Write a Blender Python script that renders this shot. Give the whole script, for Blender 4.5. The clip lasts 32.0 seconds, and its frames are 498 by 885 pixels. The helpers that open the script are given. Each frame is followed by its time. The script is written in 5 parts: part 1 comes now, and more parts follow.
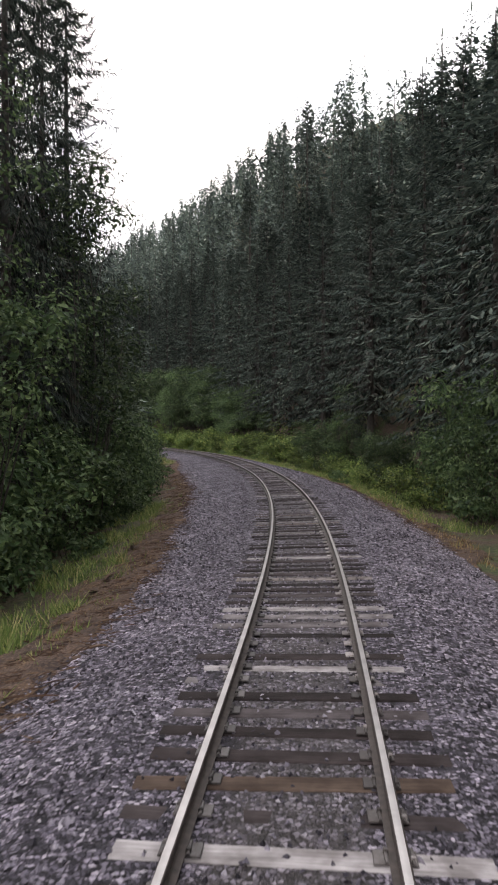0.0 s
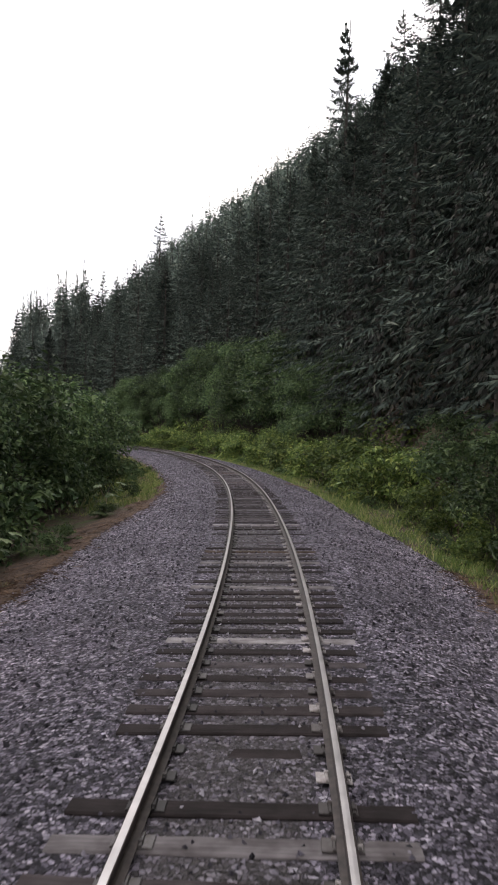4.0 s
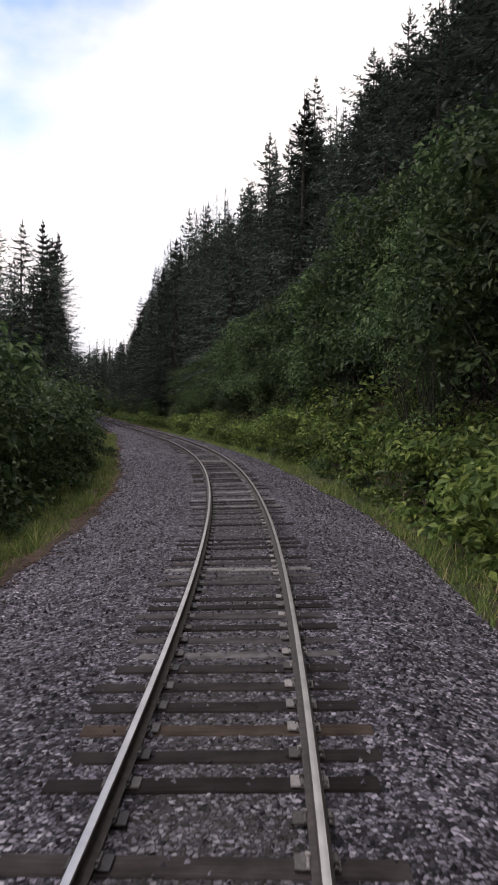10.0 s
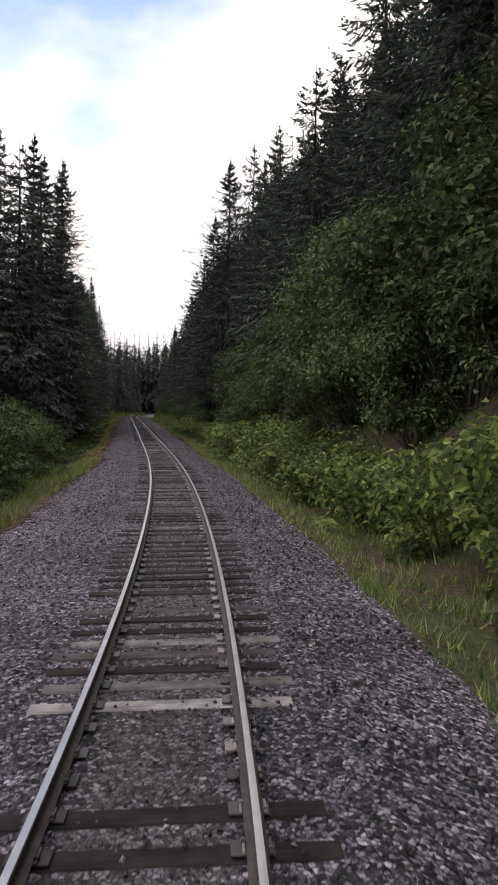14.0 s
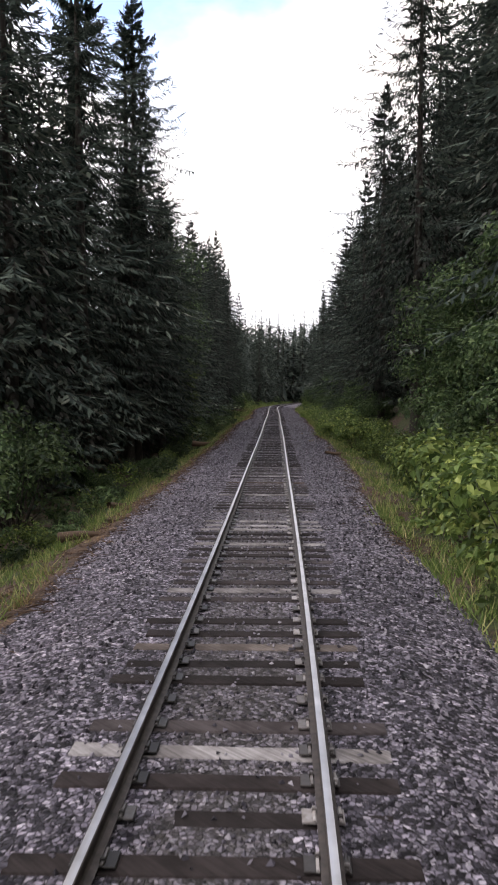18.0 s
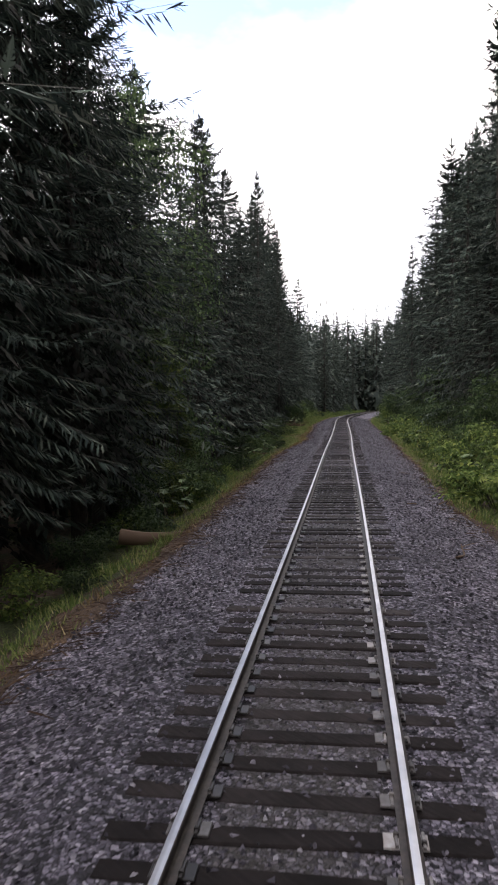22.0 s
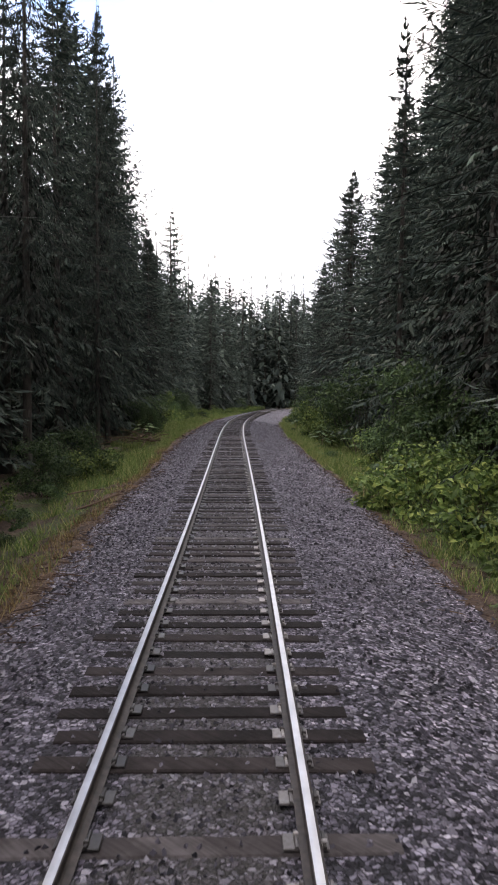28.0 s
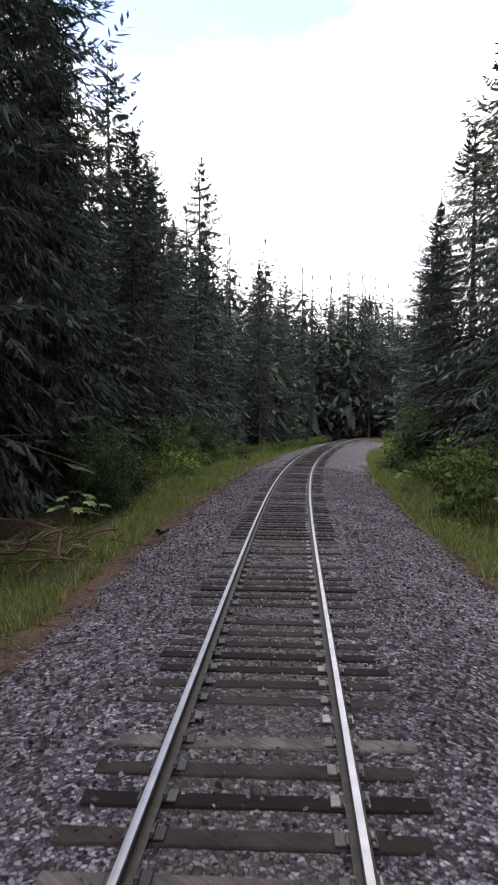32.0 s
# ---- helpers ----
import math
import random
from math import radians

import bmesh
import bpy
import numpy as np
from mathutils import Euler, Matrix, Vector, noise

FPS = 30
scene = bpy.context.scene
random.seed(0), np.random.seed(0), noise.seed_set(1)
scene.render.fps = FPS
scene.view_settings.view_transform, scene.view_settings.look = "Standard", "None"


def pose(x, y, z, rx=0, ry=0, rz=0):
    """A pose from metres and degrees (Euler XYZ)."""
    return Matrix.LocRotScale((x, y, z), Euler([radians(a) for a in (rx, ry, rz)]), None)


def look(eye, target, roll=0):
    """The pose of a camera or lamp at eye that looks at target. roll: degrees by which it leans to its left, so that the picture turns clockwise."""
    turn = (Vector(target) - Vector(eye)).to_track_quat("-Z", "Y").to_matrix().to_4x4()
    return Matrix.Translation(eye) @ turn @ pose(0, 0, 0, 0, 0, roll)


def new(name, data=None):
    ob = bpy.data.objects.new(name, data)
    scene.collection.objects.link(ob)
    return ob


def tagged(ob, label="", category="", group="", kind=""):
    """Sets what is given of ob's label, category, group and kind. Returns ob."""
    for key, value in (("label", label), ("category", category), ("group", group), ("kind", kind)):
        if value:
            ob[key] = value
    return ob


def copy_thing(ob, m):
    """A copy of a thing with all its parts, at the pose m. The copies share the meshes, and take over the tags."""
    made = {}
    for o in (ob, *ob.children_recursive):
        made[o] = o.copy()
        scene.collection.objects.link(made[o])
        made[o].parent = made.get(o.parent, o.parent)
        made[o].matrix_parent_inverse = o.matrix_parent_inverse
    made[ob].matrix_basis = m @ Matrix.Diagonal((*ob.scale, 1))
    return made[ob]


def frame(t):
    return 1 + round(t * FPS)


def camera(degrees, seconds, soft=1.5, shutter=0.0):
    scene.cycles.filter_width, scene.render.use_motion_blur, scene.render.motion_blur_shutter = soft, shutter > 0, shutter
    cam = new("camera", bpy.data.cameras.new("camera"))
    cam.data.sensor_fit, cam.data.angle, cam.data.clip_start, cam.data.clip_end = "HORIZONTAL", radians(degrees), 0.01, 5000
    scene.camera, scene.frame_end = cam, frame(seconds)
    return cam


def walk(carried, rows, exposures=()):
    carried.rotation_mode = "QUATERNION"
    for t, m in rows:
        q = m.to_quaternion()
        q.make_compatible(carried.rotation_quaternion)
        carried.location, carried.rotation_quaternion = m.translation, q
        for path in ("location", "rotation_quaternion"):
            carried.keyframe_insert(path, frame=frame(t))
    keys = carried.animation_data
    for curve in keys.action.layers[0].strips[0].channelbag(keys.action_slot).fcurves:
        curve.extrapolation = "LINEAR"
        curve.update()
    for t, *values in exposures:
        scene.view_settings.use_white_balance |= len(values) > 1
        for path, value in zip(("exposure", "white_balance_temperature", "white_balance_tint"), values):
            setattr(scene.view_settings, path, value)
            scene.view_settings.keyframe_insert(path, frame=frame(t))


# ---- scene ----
# ---- the line of the track: bend in 1/1000 m every 8 m from s = -20, rise every 20 m ----
BEND = [-1.4, -1.4, -1.4, 0.7, 3.29, 4.39, 4.51, 4.65, 4.99, 4.67, 3.64, 3.39, 4.24, 4.82, 5.04, 5.06, 5, 4.96, 4.92, 5.07, 5.09, 4.69, 3.27, 2.3, 2.44, 1.5, 0.7, 0.1, -0.2, -0, 0.2, 0.41, 0.1, -0.37, -0.51, 0.33, 0.41, 0.4, 0.1, -0, -0.4, -1.1, -1.7, -2.2, -2.4, -2.4, -2.3, -2.1, -2, -1.9, -1.8, -1.8, -1.7, -1.7, -1.7, -1.6]
RISE = [0.0, -0.0, -0.01, 0.0, 0.02, 0.04, 0.07, 0.11, 0.1, 0.01, -0.06, -0.09, -0.09, -0.07, -0.04, 0.0, 0.03, 0.04, 0.04, 0.03, 0.02, 0.01, 0.01]
LENS, BANK = 37.23, 0.432
ROWS = [
    (0, 0.221, 0, 2.697, 89.04, 0.18, 5.4), (0.5, 0.286, 5.387, 2.691, 89.04, -0.03, 6.3),
    (1, 0.303, 10.759, 2.697, 88.93, -0.56, 6.6), (1.5, 0.195, 16.115, 2.685, 88.87, -0.52, 8.3),
    (2, -0.016, 21.451, 2.693, 88.77, -0.56, 9.79), (2.5, -0.36, 26.764, 2.684, 88.8, -0.97, 10.74),
    (3, -0.834, 32.049, 2.679, 89.31, -1.51, 10.77), (3.5, -1.455, 37.297, 2.684, 89.23, -1.88, 12.12),
    (4, -2.186, 42.502, 2.693, 89.08, -1.77, 13.28), (4.5, -3.04, 47.659, 2.706, 88.85, -1.3, 14.13),
    (5, -4.013, 52.769, 2.719, 88.6, -0.8, 14.93), (5.5, -5.095, 57.827, 2.732, 88.42, -0.62, 15.9),
    (6, -6.265, 62.835, 2.745, 88.29, -0.81, 17.02), (6.5, -7.512, 67.797, 2.745, 88.21, -1.06, 17.86),
    (7, -8.831, 72.714, 2.737, 88.19, -1.38, 18.47), (7.5, -10.274, 77.569, 2.75, 88, -1.34, 20.69),
    (8, -11.808, 82.368, 2.748, 87.94, -1.58, 24.2), (8.5, -13.447, 87.104, 2.773, 87.74, -1.56, 24.2),
    (9, -15.205, 91.769, 2.783, 87.5, -1.64, 24.79), (9.5, -17.05, 96.366, 2.808, 87.4, -1.29, 26.91),
    (10, -19.01, 100.872, 2.818, 87.2, -1.11, 27.52), (10.5, -21.051, 105.299, 2.824, 87.04, -1.23, 28.41),
    (11, -23.176, 109.644, 2.822, 86.96, -1.06, 30.65), (11.5, -25.396, 113.899, 2.845, 87.25, -0.95, 32.97),
    (12, -27.705, 118.062, 2.833, 87.45, -1.05, 33), (12.5, -30.107, 122.11, 2.84, 87.24, -1.3, 32.97),
    (13, -32.567, 126.046, 2.826, 87.61, -1.54, 33.03), (13.5, -35.053, 129.886, 2.824, 87.44, -1.54, 32.8),
    (14, -37.59, 133.613, 2.822, 87.29, -1.45, 33.24), (14.5, -40.17, 137.23, 2.811, 87.07, -1.24, 33.68),
    (15, -42.786, 140.738, 2.799, 86.85, -1.05, 34.45), (15.5, -45.441, 144.164, 2.78, 86.72, -1.02, 35.8),
    (16, -48.136, 147.537, 2.751, 86.58, -1.19, 38.34), (16.5, -50.877, 150.85, 2.726, 86.43, -0.98, 41.81),
    (17, -53.633, 154.129, 2.716, 86.34, -0.51, 43.12), (17.5, -56.406, 157.373, 2.696, 86.29, -0.53, 44.11),
    (18, -59.221, 160.559, 2.679, 86.18, -0.25, 44.82), (18.5, -62.055, 163.709, 2.658, 86.61, -0.01, 44.85),
    (19, -64.894, 166.842, 2.646, 86.74, 0.3, 45.43), (19.5, -67.765, 169.931, 2.652, 87.51, -0.05, 46.8),
    (20, -70.614, 173.027, 2.645, 87.82, -0.49, 48.32), (20.5, -73.454, 176.117, 2.637, 87.78, -0.43, 48.43),
    (21, -76.288, 179.201, 2.635, 87.5, 0.27, 48.73), (21.5, -79.133, 182.252, 2.63, 86.98, 0.69, 50.85),
    (22, -81.967, 185.284, 2.641, 86.87, 0.75, 50.18), (22.5, -84.767, 188.318, 2.629, 86.47, 0.66, 45.19),
    (23, -87.582, 191.309, 2.638, 85.78, -1.79, 37.81), (23.5, -90.33, 194.332, 2.623, 85.97, 0.78, 37.15),
    (24, -93.076, 197.327, 2.636, 86.2, 1.52, 32.4), (24.5, -95.835, 200.291, 2.627, 88.3, 2.27, 32.52),
    (25, -98.602, 203.236, 2.629, 90.24, 0.17, 35.55), (25.5, -101.338, 206.198, 2.626, 92.92, -1.45, 39.52),
    (26, -104.073, 209.151, 2.631, 92.68, -1.68, 42.47), (26.5, -106.801, 212.098, 2.644, 90.4, -1.15, 46.09),
    (27, -109.523, 215.039, 2.656, 87.76, -0.46, 48.44), (27.5, -112.245, 217.974, 2.661, 86.43, -0.21, 47.65),
    (28, -114.98, 220.889, 2.655, 86.22, -0.57, 41.97), (28.5, -117.665, 223.845, 2.662, 86.12, -0.24, 42.7),
    (29, -120.348, 226.797, 2.669, 86.73, 0.01, 44.64), (29.5, -123.039, 229.736, 2.674, 86.9, 0.64, 43.47),
    (30, -125.711, 232.686, 2.664, 87.18, 1.34, 41.04), (30.5, -128.442, 235.578, 2.691, 87.71, 1.57, 41.16),
    (31, -131.18, 238.463, 2.68, 88.01, 1.23, 42.76), (31.5, -133.909, 241.356, 2.7, 88.21, 0.64, 43.79),
    (32, -136.651, 244.237, 2.702, 88.3, -0.01, 46.53),
]
cam = camera(LENS, 32.0, soft=1.9, shutter=0.08)
walk(cam, [(r[0], pose(*r[1:])) for r in ROWS],
     exposures=[(t, e - 0.01, 6800 + 250 * max(0, 1 - abs(t - 14.5) / 5), 18) for t, e in ((0, 0.24), (2, 0.26), (3, 0.1), (6, 0.0), (7, -0.15), (8, -0.45), (9, -0.4), (11, -0.55), (12, -0.5), (13, -0.4), (15, -0.35), (16, -0.35), (17, -0.15), (18, 0.1), (20, 0.16), (22, 0.35), (23.2, 0.65), (24.1, 1.0), (24.6, 0.3), (25.0, -0.2), (25.5, -0.4), (26.5, 0.1), (27.5, 0.45), (28, 0.55), (29, 0.9), (30, 0.75), (31, 0.65), (32, 0.45))])

# ---- sky and light ----
sky_world = bpy.data.worlds.new("overcast_sky")
scene.world = sky_world
sky_world.use_nodes = True
wn, wl = sky_world.node_tree.nodes, sky_world.node_tree.links
wn.clear()
w_out = wn.new("ShaderNodeOutputWorld")
w_mix = wn.new("ShaderNodeMixShader")
w_blue = wn.new("ShaderNodeBackground")
w_cloud = wn.new("ShaderNodeBackground")
w_sky = wn.new("ShaderNodeTexSky")
w_sky.sky_type, w_sky.sun_disc = "NISHITA", False
w_sky.sun_elevation, w_sky.sun_rotation = radians(50), radians(206)
w_blue.inputs["Strength"].default_value = 0.46
w_sky.ozone_density = 0.5
w_cloud.inputs["Strength"].default_value = 1.85
w_co = wn.new("ShaderNodeTexCoord")
w_map = wn.new("ShaderNodeMapping")
w_map.inputs["Scale"].default_value = (1.0, 1.0, 2.0)
w_map.inputs["Location"].default_value = (0.35, 0.2, 0.1)
w_noise = wn.new("ShaderNodeTexNoise")
w_noise.inputs["Scale"].default_value = 5.5
w_noise.inputs["Detail"].default_value = 6
w_ramp = wn.new("ShaderNodeValToRGB")
w_ramp.color_ramp.elements[0].position, w_ramp.color_ramp.elements[1].position = 0.08, 0.62
wl.new(w_co.outputs["Generated"], w_map.inputs["Vector"])
wl.new(w_map.outputs["Vector"], w_noise.inputs["Vector"])
# a clear gap in the cloud, high over the end of the line
w_gap = wn.new("ShaderNodeVectorMath")
w_gap.operation = "DOT_PRODUCT"
w_gap.inputs[1].default_value = (-math.sin(radians(49)) * math.cos(radians(32)), math.cos(radians(49)) * math.cos(radians(32)), math.sin(radians(32)))
wl.new(w_co.outputs["Generated"], w_gap.inputs[0])
w_far = wn.new("ShaderNodeMath")
w_far.operation = "MULTIPLY_ADD"
w_far.inputs[1].default_value, w_far.inputs[2].default_value = -18.0, 17.33
wl.new(w_gap.outputs["Value"], w_far.inputs[0])
w_sum = wn.new("ShaderNodeMath")
w_sum.operation = "MULTIPLY_ADD"
w_sum.inputs[1].default_value = 1.3
wl.new(w_noise.outputs["Fac"], w_sum.inputs[0])
wl.new(w_far.outputs[0], w_sum.inputs[2])
wl.new(w_sum.outputs[0], w_ramp.inputs["Fac"])
w_tone = wn.new("ShaderNodeValToRGB")
w_tone.color_ramp.elements[0].position, w_tone.color_ramp.elements[1].position = 0.40, 0.62
w_tone.color_ramp.elements[0].color, w_tone.color_ramp.elements[1].color = (0.84, 0.89, 0.95, 1), (1.0, 1.0, 0.985, 1)
w_noise2 = wn.new("ShaderNodeTexNoise")
w_noise2.inputs["Scale"].default_value, w_noise2.inputs["Detail"].default_value = 4.5, 5
wl.new(w_map.outputs["Vector"], w_noise2.inputs["Vector"])
wl.new(w_noise2.outputs["Fac"], w_tone.inputs["Fac"])
wl.new(w_tone.outputs["Color"], w_cloud.inputs["Color"])
wl.new(w_sky.outputs["Color"], w_blue.inputs["Color"])
wl.new(w_ramp.outputs["Color"], w_mix.inputs["Fac"])
wl.new(w_blue.outputs["Background"], w_mix.inputs[1])
wl.new(w_cloud.outputs["Background"], w_mix.inputs[2])
wl.new(w_mix.outputs["Shader"], w_out.inputs["Surface"])

sun = new("sun", bpy.data.lights.new("sun", "SUN"))
sun.data.energy, sun.data.angle, sun.data.color = 0.75, radians(30), (1.0, 0.97, 0.92)
sun.matrix_basis = look((0, 0, 100), (25, 52, 30))

# ---- materials ----
def material(name, rough=0.8, metal=0.0):
    m = bpy.data.materials.new(name)
    m.use_nodes = True
    b = m.node_tree.nodes["Principled BSDF"]
    b.inputs["Roughness"].default_value, b.inputs["Metallic"].default_value = rough, metal
    return m, m.node_tree.nodes, m.node_tree.links, b


def ramp_node(n, stops):
    r = n.new("ShaderNodeValToRGB")
    e = r.color_ramp.elements
    while len(e) < len(stops):
        e.new(0.5)
    for k, (p, c) in enumerate(stops):
        e[k].position, e[k].color = p, (*c, 1)
    return r


def noise_node(n, l, scale, detail=4, vec=None, rough=0.6):
    t = n.new("ShaderNodeTexNoise")
    t.inputs["Scale"].default_value, t.inputs["Detail"].default_value = scale, detail
    t.inputs["Roughness"].default_value = rough
    if vec:
        l.new(vec, t.inputs["Vector"])
    return t


def mix_colour(n, l, fac, a, b, mode="MIX"):
    x = n.new("ShaderNodeMix")
    x.data_type, x.blend_type = "RGBA", mode
    for sock, v in ((x.inputs[0], fac), (x.inputs[6], a), (x.inputs[7], b)):
        if isinstance(v, (int, float)):
            sock.default_value = v
        elif isinstance(v, tuple):
            sock.default_value = (*v, 1)
        else:
            l.new(v, sock)
    return x.outputs[2]


def bump_node(n, l, height, strength, dist, b):
    u = n.new("ShaderNodeBump")
    u.inputs["Strength"].default_value, u.inputs["Distance"].default_value = strength, dist
    l.new(height, u.inputs["Height"])
    l.new(u.outputs["Normal"], b.inputs["Normal"])


STONE = [(0.0, (0.016, 0.015, 0.020)), (0.30, (0.046, 0.042, 0.055)), (0.58, (0.135, 0.124, 0.156)), (0.85, (0.285, 0.265, 0.315)), (1.0, (0.45, 0.43, 0.475))]


def ballast_material():
    """Angular stones: a tone and a tilted face for each, the gaps between painted dark as shade."""
    m, n, l, b = material("crushed_stone", 0.75)
    co = n.new("ShaderNodeTexCoord").outputs["Object"]
    warp = noise_node(n, l, 14, 2, co)
    off = n.new("ShaderNodeVectorMath")
    off.operation = "MULTIPLY_ADD"
    off.inputs[1].default_value = (0.035, 0.035, 0.035)
    l.new(warp.outputs["Color"], off.inputs[0])
    l.new(co, off.inputs[2])
    near, nxt = n.new("ShaderNodeTexVoronoi"), n.new("ShaderNodeTexVoronoi")
    for v, feature in ((near, "F1"), (nxt, "F2")):
        v.feature, v.distance = feature, "MANHATTAN"
        v.inputs["Scale"].default_value = 22
        l.new(off.outputs[0], v.inputs["Vector"])
    gap = n.new("ShaderNodeMath")
    gap.operation = "SUBTRACT"
    l.new(nxt.outputs["Distance"], gap.inputs[0])
    l.new(near.outputs["Distance"], gap.inputs[1])
    sep = n.new("ShaderNodeSeparateColor")
    l.new(near.outputs["Color"], sep.inputs[0])
    tone = ramp_node(n, STONE)
    l.new(sep.outputs[0], tone.inputs[0])
    # shade down between the stones, multiplied into their colour
    gap_shade = ramp_node(n, [(0.0, (0.13, 0.12, 0.13)), (0.30, (1, 1, 1))])
    l.new(gap.outputs[0], gap_shade.inputs[0])
    c = mix_colour(n, l, 1.0, tone.outputs[0], gap_shade.outputs[0], "MULTIPLY")
    big = noise_node(n, l, 0.35, 4, co)
    dust = ramp_node(n, [(0.35, (0.72, 0.71, 0.74)), (0.65, (1.24, 1.22, 1.24))])
    l.new(big.outputs["Fac"], dust.inputs[0])
    c = mix_colour(n, l, 1.0, c, dust.outputs[0], "MULTIPLY")
    drift = noise_node(n, l, 4.5, 3, co)
    heap = ramp_node(n, [(0.36, (0.66, 0.65, 0.67)), (0.64, (1.36, 1.34, 1.36))])
    l.new(drift.outputs["Fac"], heap.inputs[0])
    c = mix_colour(n, l, 1.0, c, heap.outputs[0], "MULTIPLY")
    sep2 = n.new("ShaderNodeSeparateXYZ")
    l.new(n.new("ShaderNodeTexCoord").outputs["UV"], sep2.inputs[0])
    out = n.new("ShaderNodeMath")
    out.operation = "ABSOLUTE"
    l.new(sep2.outputs["Y"], out.inputs[0])
    patch = noise_node(n, l, 0.45, 3, co)
    mid = n.new("ShaderNodeMath")
    mid.operation = "MULTIPLY_ADD"
    mid.inputs[1].default_value = -0.95
    l.new(patch.outputs["Fac"], mid.inputs[0])
    l.new(out.outputs[0], mid.inputs[2])
    mud = ramp_node(n, [(0.0, (1, 1, 1)), (0.22, (0, 0, 0))])
    l.new(mid.outputs[0], mud.inputs[0])
    grit = noise_node(n, l, 45, 4, co)
    dirt = ramp_node(n, [(0.35, (0.030, 0.026, 0.024)), (0.65, (0.125, 0.112, 0.102))])
    l.new(grit.outputs["Fac"], dirt.inputs[0])
    half = n.new("ShaderNodeMath")
    half.operation = "MULTIPLY"
    half.inputs[1].default_value = 0.5
    l.new(mud.outputs[0], half.inputs[0])
    c = mix_colour(n, l, half.outputs[0], c, dirt.outputs[0])
    edge = n.new("ShaderNodeMath")
    edge.operation = "MULTIPLY_ADD"
    edge.inputs[1].default_value = 2.4
    l.new(patch.outputs["Fac"], edge.inputs[0])
    l.new(out.outputs[0], edge.inputs[2])
    pale = ramp_node(n, [(0.0, (1, 1, 1)), (0.45, (1, 1, 1)), (1.0, (1.75, 1.72, 1.68))])
    scale = n.new("ShaderNodeMath")
    scale.operation = "DIVIDE"
    scale.inputs[1].default_value = 5.6
    l.new(edge.outputs[0], scale.inputs[0])
    l.new(scale.outputs[0], pale.inputs[0])
    c = mix_colour(n, l, 1.0, c, pale.outputs[0], "MULTIPLY")
    fine = noise_node(n, l, 90, 3, co)
    grain = ramp_node(n, [(0.3, (0.7, 0.7, 0.7)), (0.7, (1.25, 1.25, 1.25))])
    l.new(fine.outputs["Fac"], grain.inputs[0])
    c = mix_colour(n, l, 1.0, c, grain.outputs[0], "MULTIPLY")
    l.new(c, b.inputs["Base Color"])
    local = n.new("ShaderNodeVectorMath")
    local.operation = "SUBTRACT"
    l.new(off.outputs[0], local.inputs[0])
    l.new(near.outputs["Position"], local.inputs[1])
    lean = n.new("ShaderNodeVectorMath")
    lean.operation = "SUBTRACT"
    l.new(near.outputs["Color"], lean.inputs[0])
    lean.inputs[1].default_value = (0.5, 0.5, 0.5)
    dot = n.new("ShaderNodeVectorMath")
    dot.operation = "DOT_PRODUCT"
    l.new(local.outputs[0], dot.inputs[0])
    l.new(lean.outputs[0], dot.inputs[1])
    pit = n.new("ShaderNodeMath")
    pit.operation, pit.use_clamp = "MULTIPLY", True
    pit.inputs[1].default_value = 3.0
    l.new(gap.outputs[0], pit.inputs[0])
    h = n.new("ShaderNodeMath")
    h.operation = "MULTIPLY_ADD"
    h.inputs[1].default_value = 0.022
    l.new(pit.outputs[0], h.inputs[0])
    tilt = n.new("ShaderNodeMath")
    tilt.operation = "MULTIPLY"
    tilt.inputs[1].default_value = 1.8
    l.new(dot.outputs["Value"], tilt.inputs[0])
    l.new(tilt.outputs[0], h.inputs[2])
    bump_node(n, l, h.outputs[0], 1.0, 1.0, b)
    return m


